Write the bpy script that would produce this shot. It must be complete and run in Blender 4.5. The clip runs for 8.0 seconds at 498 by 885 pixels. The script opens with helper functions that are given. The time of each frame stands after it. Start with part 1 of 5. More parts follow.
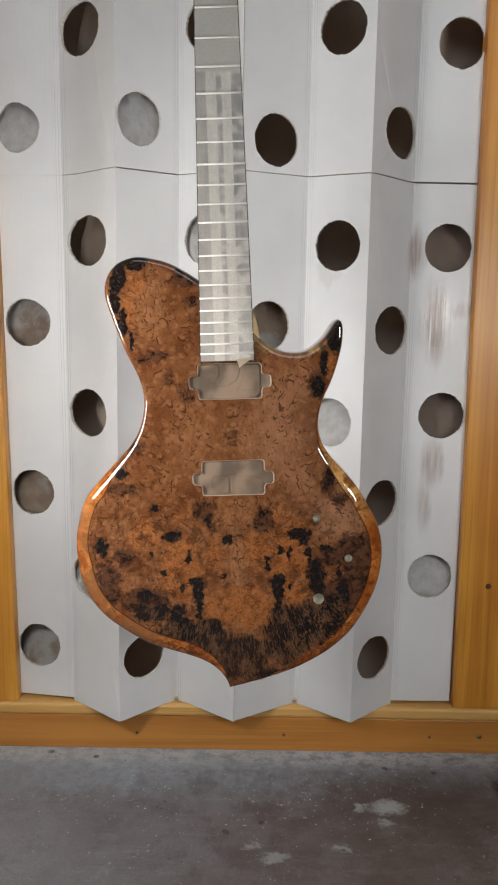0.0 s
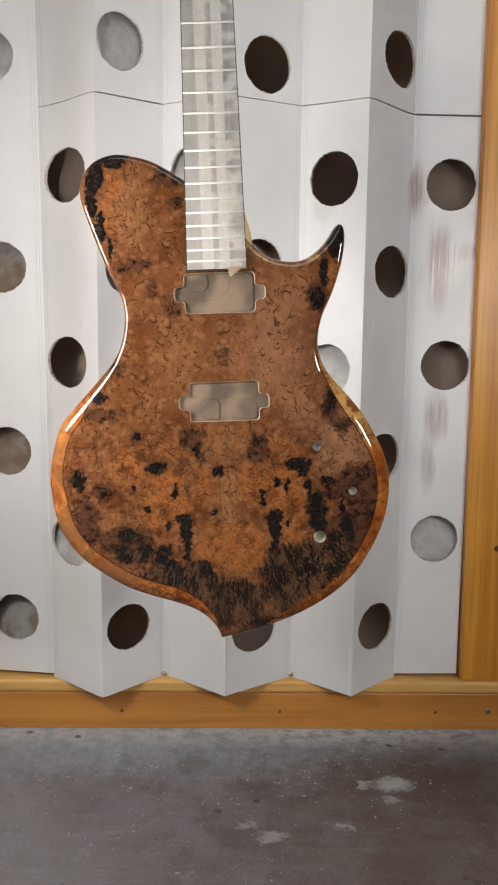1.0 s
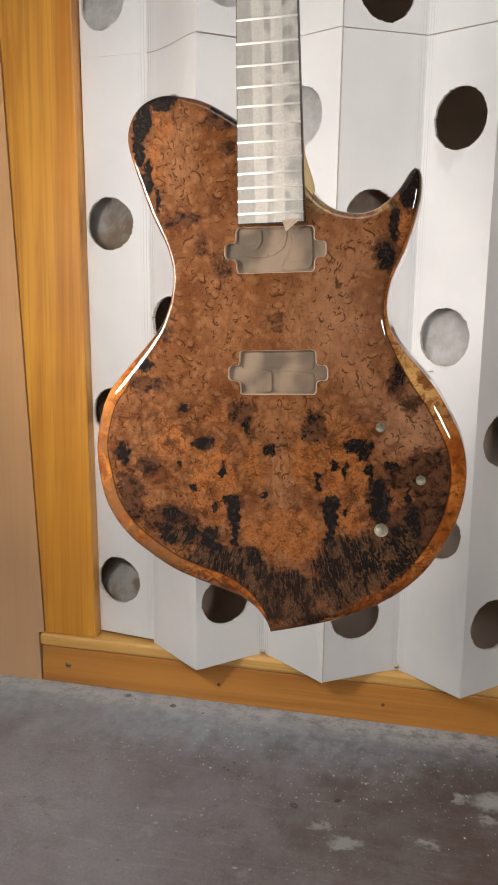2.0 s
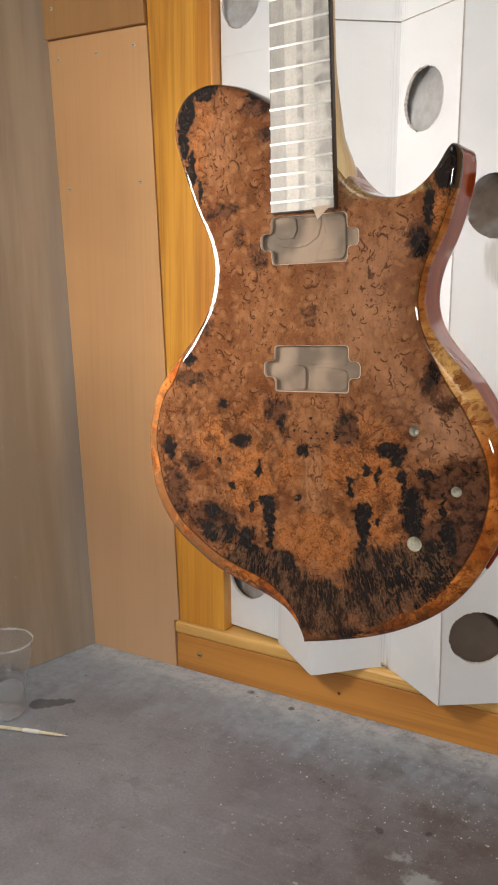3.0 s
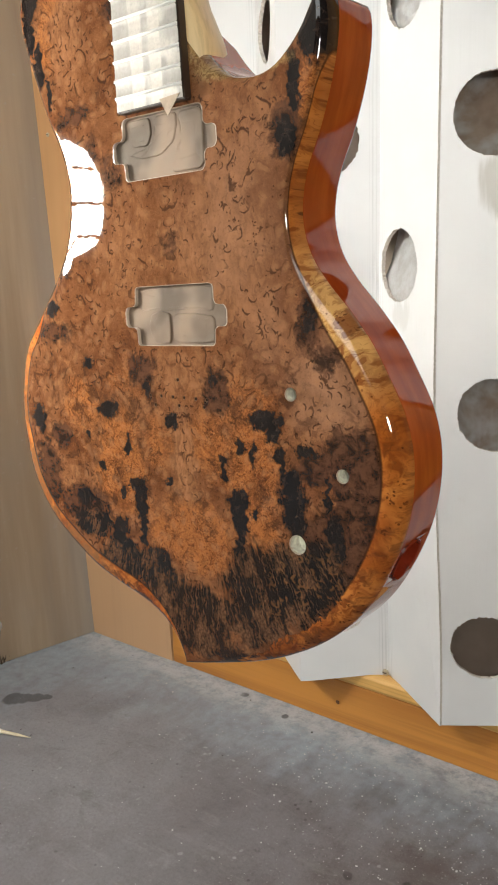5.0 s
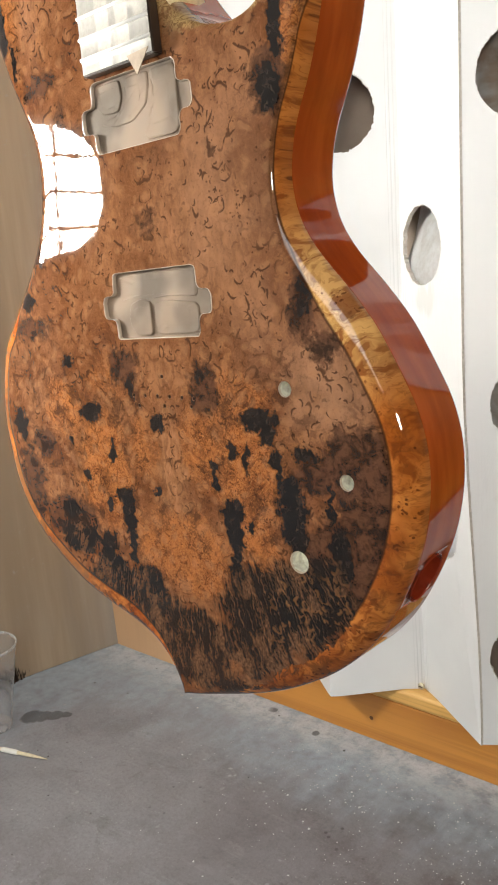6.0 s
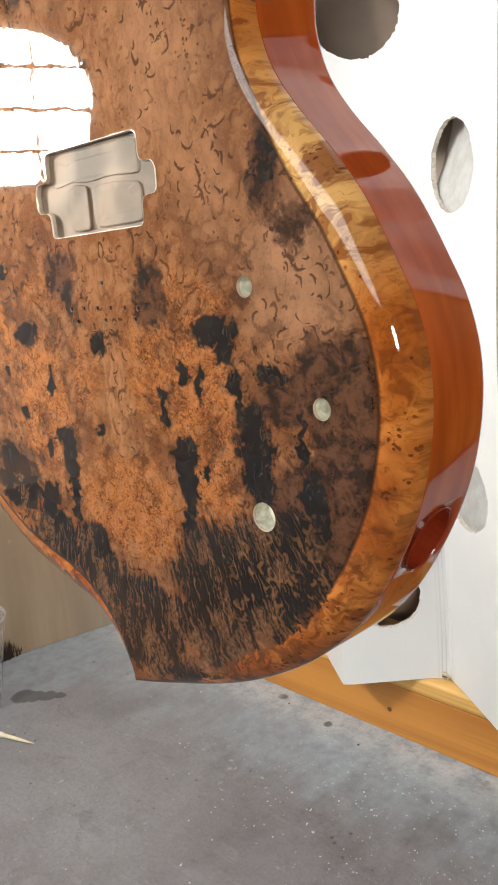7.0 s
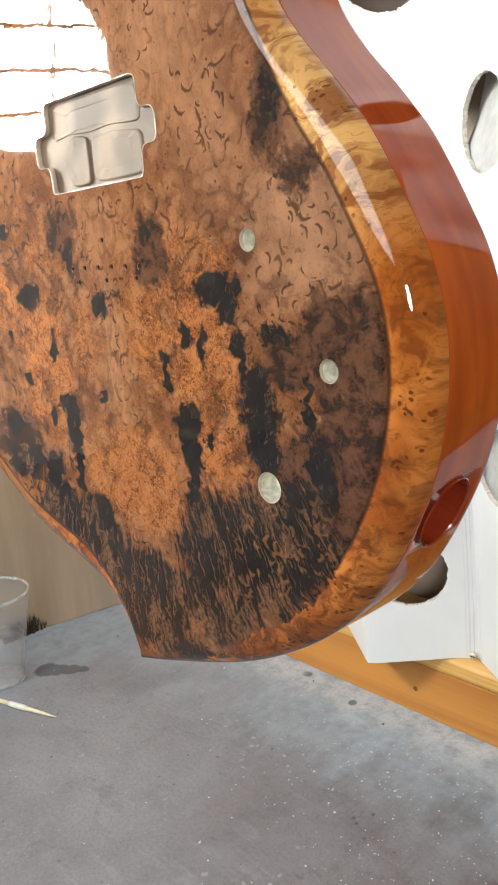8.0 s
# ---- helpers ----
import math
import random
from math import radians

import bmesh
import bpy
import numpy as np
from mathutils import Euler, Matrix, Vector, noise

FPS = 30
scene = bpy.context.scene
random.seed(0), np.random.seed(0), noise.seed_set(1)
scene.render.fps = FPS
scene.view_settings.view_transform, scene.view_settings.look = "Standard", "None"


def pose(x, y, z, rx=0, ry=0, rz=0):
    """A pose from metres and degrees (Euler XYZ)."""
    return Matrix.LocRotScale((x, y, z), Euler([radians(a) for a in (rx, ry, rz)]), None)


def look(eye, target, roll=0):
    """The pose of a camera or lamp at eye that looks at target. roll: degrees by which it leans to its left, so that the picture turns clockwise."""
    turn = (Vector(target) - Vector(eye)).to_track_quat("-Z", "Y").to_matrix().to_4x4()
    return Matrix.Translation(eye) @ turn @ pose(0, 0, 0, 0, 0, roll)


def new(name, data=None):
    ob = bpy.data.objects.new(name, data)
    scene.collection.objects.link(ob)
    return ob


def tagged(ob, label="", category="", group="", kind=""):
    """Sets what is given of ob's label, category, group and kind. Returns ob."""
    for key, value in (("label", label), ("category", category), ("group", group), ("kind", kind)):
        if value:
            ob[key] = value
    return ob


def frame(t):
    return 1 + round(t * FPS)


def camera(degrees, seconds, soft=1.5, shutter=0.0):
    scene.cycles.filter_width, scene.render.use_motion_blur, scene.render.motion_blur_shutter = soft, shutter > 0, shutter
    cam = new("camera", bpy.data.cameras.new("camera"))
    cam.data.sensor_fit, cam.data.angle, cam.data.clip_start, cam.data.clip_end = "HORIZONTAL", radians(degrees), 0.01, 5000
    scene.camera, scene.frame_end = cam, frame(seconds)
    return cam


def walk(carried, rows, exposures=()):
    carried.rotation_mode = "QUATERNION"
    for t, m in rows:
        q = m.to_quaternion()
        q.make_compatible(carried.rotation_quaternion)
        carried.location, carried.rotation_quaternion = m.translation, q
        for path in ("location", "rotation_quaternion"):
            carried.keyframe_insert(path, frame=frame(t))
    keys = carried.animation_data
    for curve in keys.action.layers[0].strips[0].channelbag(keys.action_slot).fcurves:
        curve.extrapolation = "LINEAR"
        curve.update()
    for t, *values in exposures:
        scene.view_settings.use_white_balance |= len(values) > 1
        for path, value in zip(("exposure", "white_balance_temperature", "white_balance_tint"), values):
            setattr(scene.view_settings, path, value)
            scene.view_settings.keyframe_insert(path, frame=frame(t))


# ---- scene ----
cam = camera(32.5, 8.0, soft=2.0)
PATH = [
    (0, (-0.02, 0.035, 0.76), (-0.014, 2.009, 0.443), 1.0),
    (0.5, (-0.018, 0.071, 0.693), (0.002, 2.048, 0.387), 1.1),
    (1, (-0.022, 0.113, 0.653), (0.009, 2.092, 0.368), 0.7),
    (1.5, (0.015, 0.155, 0.653), (-0.024, 2.13, 0.341), 0.3),
    (2, (0.106, 0.216, 0.657), (-0.319, 2.132, 0.271), 1.0),
    (2.2, (0.141, 0.239, 0.656), (-0.462, 2.103, 0.256), 0.9),
    (3.3, (0.312, 0.348, 0.649), (-0.73, 2.009, 0.253), 0.1),
    (3.5, (0.319, 0.373, 0.647), (-0.746, 2.016, 0.24), 0.1),
    (4, (0.337, 0.431, 0.639), (-0.828, 2.009, 0.249), -1.0),
    (4.5, (0.358, 0.494, 0.625), (-0.839, 2.053, 0.254), -1.6),
    (5, (0.35, 0.551, 0.614), (-0.867, 2.074, 0.168), -1.7),
    (5.2, (0.335, 0.578, 0.62), (-0.881, 2.09, 0.134), -2.1),
    (6.3, (0.324, 0.643, 0.582), (-0.997, 2.081, 0.144), -4.3),
    (6.5, (0.311, 0.669, 0.568), (-1.02, 2.093, 0.122), -4.2),
    (7, (0.291, 0.716, 0.549), (-1.069, 2.103, 0.069), -3.8),
    (7.5, (0.292, 0.736, 0.541), (-1.091, 2.082, 0.015), -3.6),
    (8, (0.285, 0.738, 0.539), (-1.125, 2.056, 0.012), -4.2),
]
walk(cam, [(t, look(eye, target, roll)) for t, eye, target, roll in PATH],
     exposures=[(0.0, 0.38, 6400, 9), (1.0, 0.57, 6550, 10), (2.0, 0.63, 6750, 11), (3.5, 0.88, 6700, 9), (5.0, 0.95, 6650, 6), (6.5, 1.24, 6650, 6), (8.0, 1.52, 6300, 4)])

# ---- light ----
world = bpy.data.worlds.new("world")
scene.world = world
world.use_nodes = True
world.node_tree.nodes["Background"].inputs[0].default_value = (0.9, 0.95, 1.0, 1)
world.node_tree.nodes["Background"].inputs[1].default_value = 0.02
LEFT_LAMP, RIGHT_LAMP, FILL_PANEL = 61.0, 76.0, 2.1


# ---- small builders ----
def mesh_of(name, bm, mat, smooth=False):
    me = bpy.data.meshes.new(name)
    bm.normal_update()
    bm.to_mesh(me)
    bm.free()
    if mat:
        me.materials.append(mat)
    if smooth:
        for p in me.polygons:
            p.use_smooth = True
    return me


def part(name, bm, mat, parent, label="", smooth=False, at=None):
    ob = new(name, mesh_of(name, bm, mat, smooth))
    ob.parent = parent
    if at is not None:
        ob.matrix_basis = at
    if label:
        ob["label"] = label
    return ob


def thing(name, bm, mat, label, category, group="", kind="", smooth=False, at=None):
    ob = new(name, mesh_of(name, bm, mat, smooth))
    if at is not None:
        ob.matrix_basis = at
    return tagged(ob, label, category, group, kind)


def holder(name, at, label, category, group="", kind=""):
    ob = new(name)
    ob.empty_display_size = 0.05
    ob.matrix_basis = at
    return tagged(ob, label, category, group, kind)


def box(x0, x1, y0, y1, z0, z1, bevel=0.0, segs=2, bm=None):
    bm = bm or bmesh.new()
    made = bmesh.ops.create_cube(bm, size=1.0)["verts"]
    bmesh.ops.scale(bm, vec=(x1 - x0, y1 - y0, z1 - z0), verts=made)
    bmesh.ops.translate(bm, vec=((x0 + x1) / 2, (y0 + y1) / 2, (z0 + z1) / 2), verts=made)
    if bevel:
        edges = {e for v in made for e in v.link_edges}
        bmesh.ops.bevel(bm, geom=list(edges), offset=bevel, segments=segs, affect="EDGES", profile=0.5)
    return bm


def lathe(profile, n=32, bm=None, caps=True):
    """A turned shape round z from (radius, z) pairs."""
    bm = bm or bmesh.new()
    rings = []
    for r, z in profile:
        rings.append([bm.verts.new((r * math.cos(2 * math.pi * k / n), r * math.sin(2 * math.pi * k / n), z)) for k in range(n)])
    for a, b in zip(rings, rings[1:]):
        for k in range(n):
            bm.faces.new((a[k], a[(k + 1) % n], b[(k + 1) % n], b[k]))
    if caps and profile[0][0] > 0:
        bm.faces.new(rings[0][::-1])
    if caps and profile[-1][0] > 0:
        bm.faces.new(rings[-1])
    return bm


def rounded_line(points, step, closed=False):
    """Points along a smooth curve through the control points, evenly spaced."""
    pts = [Vector(p) for p in points]
    n, dense = len(pts), []
    for k in range(n if closed else n - 1):
        if closed:
            p = [pts[(k + d) % n] for d in (-1, 0, 1, 2)]
        else:
            p = [pts[max(0, k - 1)], pts[k], pts[k + 1], pts[min(n - 1, k + 2)]]
        for s in range(16):
            t = s / 16
            dense.append(0.5 * (2 * p[1] + (p[2] - p[0]) * t + (2 * p[0] - 5 * p[1] + 4 * p[2] - p[3]) * t * t + (3 * p[1] - p[0] - 3 * p[2] + p[3]) * t ** 3))
    dense.append(pts[0] if closed else pts[-1])
    out, carry = [dense[0]], 0.0
    length = sum((b - a).length for a, b in zip(dense, dense[1:]))
    step = length / max(1, round(length / step))
    for a, b in zip(dense, dense[1:]):
        d = (b - a).length
        while carry + d >= step - 1e-9 and d > 0:
            a = a + (b - a) * ((step - carry) / d)
            out.append(a)
            d, carry = (b - a).length, 0.0
        carry += d
    if closed:
        out.pop()
    return out


# ---- materials ----
class Shade:
    """A node material with short calls."""

    def __init__(self, name):
        self.mat = bpy.data.materials.new(name)
        self.mat.use_nodes = True
        self.tree = self.mat.node_tree
        self.bsdf = self.tree.nodes["Principled BSDF"]

    def node(self, kind, **props):
        n = self.tree.nodes.new(kind)
        for key, value in props.items():
            setattr(n, key, value)
        return n

    def put(self, socket, value):
        if isinstance(value, bpy.types.NodeSocket):
            self.tree.links.new(value, socket)
        elif isinstance(value, (int, float)) or len(value) == len(socket.default_value):
            socket.default_value = value
        else:
            socket.default_value = (*value, 1)

    def set(self, **values):
        for key, value in values.items():
            self.put(self.bsdf.inputs[key.replace("_", " ")], value)
        return self

    def coord(self, scale=(1, 1, 1), kind="Object"):
        m = self.node("ShaderNodeMapping")
        self.tree.links.new(self.node("ShaderNodeTexCoord").outputs[kind], m.inputs["Vector"])
        m.inputs["Scale"].default_value = scale if not isinstance(scale, (int, float)) else (scale,) * 3
        return m.outputs[0]

    def noise(self, vec, scale, detail=3.0, rough=0.55, distort=0.0, colour=False):
        n = self.node("ShaderNodeTexNoise")
        self.put(n.inputs["Vector"], vec)
        n.inputs["Scale"].default_value, n.inputs["Detail"].default_value = scale, detail
        n.inputs["Roughness"].default_value, n.inputs["Distortion"].default_value = rough, distort
        return n.outputs["Color" if colour else "Fac"]

    def voronoi(self, vec, scale, feature="F1"):
        n = self.node("ShaderNodeTexVoronoi", feature=feature)
        self.put(n.inputs["Vector"], vec)
        n.inputs["Scale"].default_value = scale
        return n.outputs["Distance"]

    def math(self, op, a, b=0.0, c=0.0, clamp=False):
        n = self.node("ShaderNodeMath", operation=op, use_clamp=clamp)
        for k, v in enumerate((a, b, c)):
            self.put(n.inputs[k], v)
        return n.outputs[0]

    def vmath(self, op, a, b):
        n = self.node("ShaderNodeVectorMath", operation=op)
        self.put(n.inputs[0], a)
        self.put(n.inputs[1], b)
        return n.outputs["Value" if op in ("LENGTH", "DISTANCE", "DOT_PRODUCT") else "Vector"]

    def ramp(self, fac, lo, hi, a=0.0, b=1.0):
        n = self.node("ShaderNodeMapRange", interpolation_type="SMOOTHSTEP")
        for k, v in zip(("Value", "From Min", "From Max", "To Min", "To Max"), (fac, lo, hi, a, b)):
            self.put(n.inputs[k], v)
        return n.outputs["Result"]

    def mix(self, fac, a, b, blend="MIX"):
        n = self.node("ShaderNodeMix", data_type="RGBA", blend_type=blend)
        self.put(n.inputs[0], fac)
        self.put(n.inputs[6], a)
        self.put(n.inputs[7], b)
        return n.outputs[2]

    def axis(self, vec, k):
        n = self.node("ShaderNodeSeparateXYZ")
        self.put(n.inputs[0], vec)
        return n.outputs[k]

    def random(self):
        return self.node("ShaderNodeObjectInfo").outputs["Random"]

    def bump(self, height, strength=0.3, distance=0.001):
        n = self.node("ShaderNodeBump")
        n.inputs["Strength"].default_value, n.inputs["Distance"].default_value = strength, distance
        self.put(n.inputs["Height"], height)
        self.put(self.bsdf.inputs["Normal"], n.outputs[0])
        return n.outputs[0]


def plain(name, colour, rough=0.5, metal=0.0, spread=0.12, scale=60.0, **more):
    s = Shade(name)
    v = s.coord()
    f = s.noise(v, scale, 4)
    dark = tuple(c * (1 - spread) for c in colour)
    lite = tuple(min(1, c * (1 + spread)) for c in colour)
    s.set(Base_Color=s.mix(f, dark, lite), Roughness=rough, Metallic=metal, **more)
    return s.mat


def concrete():
    s = Shade("concrete")
    v = s.coord()
    big = s.noise(v, 3.0, 5, 0.6)
    mid = s.noise(v, 14.0, 6, 0.7)
    fine = s.noise(v, 240.0, 4, 0.75)
    sand = s.noise(v, 620.0, 2, 0.6)
    col = s.mix(s.ramp(big, 0.35, 0.68), (0.118, 0.103, 0.103), (0.218, 0.209, 0.226))
    col = s.mix(s.ramp(mid, 0.46, 0.70, 0, 0.55), col, (0.078, 0.066, 0.063))
    col = s.mix(s.ramp(s.noise(s.coord((9, 60, 9)), 1.0, 6, 0.75, 0.8), 0.52, 0.70, 0, 0.34), col, (0.29, 0.285, 0.28))
    col = s.mix(s.ramp(s.noise(s.coord((70, 16, 9)), 1.0, 5, 0.75, 1.2), 0.56, 0.70, 0, 0.30), col, (0.06, 0.052, 0.05))
    col = s.mix(s.ramp(s.noise(v, 34.0, 6, 0.75), 0.58, 0.72, 0, 0.65), col, (0.052, 0.044, 0.042))
    col = s.mix(s.ramp(s.noise(v, 9.0, 7, 0.75), 0.56, 0.72, 0, 0.55), col, (0.31, 0.31, 0.31))
    # paler bluish grey to the left, lifting the floor's brightness by colour
    col = s.mix(s.ramp(s.math("ADD", s.axis(v, 0), s.math("MULTIPLY", big, 0.4)), 0.25, -0.25, 0, 0.60), col, s.mix(s.ramp(s.noise(v, 5.5, 5, 0.65, 0.4), 0.36, 0.62), (0.240, 0.224, 0.238), (0.315, 0.310, 0.334)))
    col = s.mix(s.ramp(s.noise(s.coord((14, 22, 9)), 1.0, 5, 0.7, 0.7), 0.56, 0.70, 0, 0.42), col, (0.125, 0.114, 0.112))
    # reddish-brown staining from the middle rightwards, deepened to dim the floor there
    rust_shade = s.math("MULTIPLY", s.ramp(s.math("ADD", s.axis(v, 0), s.math("MULTIPLY", big, 0.5)), -0.02, 0.48), s.ramp(mid, 0.35, 0.60, 0.40, 0.80))
    col = s.mix(rust_shade, col, (0.096, 0.065, 0.053))
    # pale blue spray dust, thinning out away from the walls in uneven tongues
    drift = s.math("ADD", s.math("MULTIPLY", big, 0.20), s.math("MULTIPLY", s.math("SUBTRACT", s.noise(s.coord((26, 8, 8)), 1.0, 5, 0.7), 0.5), 0.16))
    edge = s.ramp(s.math("ADD", s.axis(v, 1), drift), 1.34, 1.50, 0, 0.9)
    side = s.ramp(s.math("ADD", s.math("SUBTRACT", s.axis(v, 0), s.math("MULTIPLY", s.axis(v, 1), 0.2)), drift), -0.62, -0.84, 0, 0.95)
    left = s.ramp(s.axis(v, 0), 0.30, -0.25, 0.55, 1.0)
    dust = s.math("MULTIPLY", s.math("MAXIMUM", edge, side), s.math("MULTIPLY", left, s.ramp(s.noise(v, 60.0, 5, 0.75), 0.30, 0.60, 0.45, 1.0)))
    col = s.mix(dust, col, (0.37, 0.43, 0.49))
    foot = s.math("MULTIPLY", s.ramp(s.math("ADD", s.axis(v, 1), s.math("MULTIPLY", s.math("SUBTRACT", mid, 0.5), 0.06)), 1.335, 1.400), s.ramp(s.noise(s.coord((40, 40, 40)), 1.0, 5, 0.75), 0.34, 0.60, 0, 0.9))
    col = s.mix(foot, col, (0.54, 0.56, 0.58))
    # coarse grain of the worn screed
    col = s.mix(s.ramp(fine, 0.42, 0.70, 0, 0.22), col, (0.065, 0.058, 0.056))
    col = s.mix(s.ramp(fine, 0.42, 0.26, 0, 0.16), col, (0.30, 0.30, 0.30))
    col = s.mix(s.ramp(sand, 0.60, 0.72, 0, 0.20), col, (0.42, 0.415, 0.41))
    # pale spatter of two sizes
    wob = s.vmath("ADD", v, s.vmath("MULTIPLY", s.noise(v, 60, 2, colour=True), (0.01, 0.01, 0.0)))
    spots = s.math("MULTIPLY", s.ramp(s.voronoi(wob, 55.0), 0.17, 0.09), s.ramp(s.noise(v, 9.0, 4), 0.50, 0.64))
    dots = s.math("MULTIPLY", s.ramp(s.voronoi(wob, 150.0), 0.19, 0.10), s.ramp(s.noise(v, 6.0, 4), 0.44, 0.60))
    col = s.mix(s.math("MULTIPLY", s.math("MAXIMUM", spots, s.math("MULTIPLY", dots, 0.55)), 0.60), col, (0.40, 0.40, 0.40))
    # small dark pits and oil drops
    pits = s.math("MULTIPLY", s.ramp(s.voronoi(v, 60.0), 0.15, 0.08), s.ramp(s.noise(v, 11.0, 3), 0.56, 0.66, 0, 0.55))
    drops = s.math("MULTIPLY", s.ramp(s.voronoi(wob, 24.0), 0.16, 0.10), s.ramp(s.noise(v, 4.0, 3), 0.52, 0.60, 0, 0.7))
    col = s.mix(s.math("MAXIMUM", pits, drops), col, (0.04, 0.034, 0.032))
    # pale splashes
    ragged = s.vmath("ADD", v, s.vmath("MULTIPLY", s.noise(v, 45, 5, 0.7, colour=True), (0.05, 0.05, 0)))
    for at, size, k in (((0.233, 1.272, 0), (30, 42, 0), 0.75), ((0.190, 1.268, 0), (90, 90, 0), 0.6), ((0.222, 1.232, 0), (80, 110, 0), 0.5), ((0.150, 1.165, 0), (60, 120, 0), 0.5), ((0.02, 1.172, 0), (60, 120, 0), 0.4), ((0.055, 1.142, 0), (36, 80, 0), 0.5)):
        d = s.vmath("LENGTH", s.vmath("MULTIPLY", s.vmath("SUBTRACT", ragged, at), size), (0, 0, 0))
        col = s.mix(s.ramp(d, 1.1, 0.35, 0, k), col, (0.42, 0.44, 0.44))
    # a dark lobed patch beside the cup
    lobes = None
    for at, r in (((-0.607, 1.197, 0), 0.0155), ((-0.595, 1.2065, 0), 0.0130), ((-0.582, 1.217, 0), 0.0120), ((-0.571, 1.227, 0), 0.0070)):
        d = s.ramp(s.vmath("LENGTH", s.vmath("SUBTRACT", s.vmath("ADD", v, s.vmath("MULTIPLY", s.vmath("SUBTRACT", s.noise(v, 50, 2, colour=True), (0.5, 0.5, 0.5)), (0.012, 0.012, 0))), at), (0, 0, 0)), r * 1.15, r * 0.85)
        lobes = d if lobes is None else s.math("MAXIMUM", lobes, d)
    col = s.mix(s.math("MULTIPLY", lobes, 0.72), col, (0.070, 0.066, 0.068))
    s.set(Base_Color=col, Roughness=s.ramp(mid, 0.3, 0.7, 0.58, 0.82), Specular_IOR_Level=0.22)
    s.bump(s.math("ADD", s.math("MULTIPLY", mid, 2.0), s.math("MULTIPLY", fine, 1.3)), 0.45, 0.0015)
    return s.mat


def wood(name, light, dark, along=2, ring=42.0, rough=0.3, coat=0.5, contrast=1.0, scale_long=1.4, lines=0.42, dust=0.0):
    """Sawn wood with grain along one axis."""
    s = Shade(name)
    stretch = [ring, ring, ring]
    stretch[along] = scale_long
    v = s.coord(tuple(stretch))
    g = s.noise(v, 1.0, 5, 0.6, 0.6)
    v2 = [260.0] * 3
    v2[along] = 3.0
    fine = s.noise(s.coord(tuple(v2)), 1.0, 3)
    big = s.noise(s.coord(), 4.0, 3)
    col = s.mix(s.ramp(g, 0.38, 0.66, 0, contrast), light, dark)
    col = s.mix(s.ramp(fine, 0.45, 0.68, 0, lines), col, tuple(c * 0.55 for c in dark))
    col = s.mix(s.ramp(big, 0.35, 0.7, 0.0, 0.35), col, tuple(c * 1.15 for c in light))
    if dust:
        low = s.ramp(s.math("ADD", s.axis(s.coord(), 2), s.math("MULTIPLY", big, 0.2)), 0.75, 0.10, 0, dust)
        col = s.mix(low, col, (0.42, 0.29, 0.20))
    s.set(Base_Color=col, Roughness=rough, Coat_Weight=coat, Coat_Roughness=0.34)
    s.bump(s.math("ADD", g, fine), 0.12, 0.0006)
    return s.mat


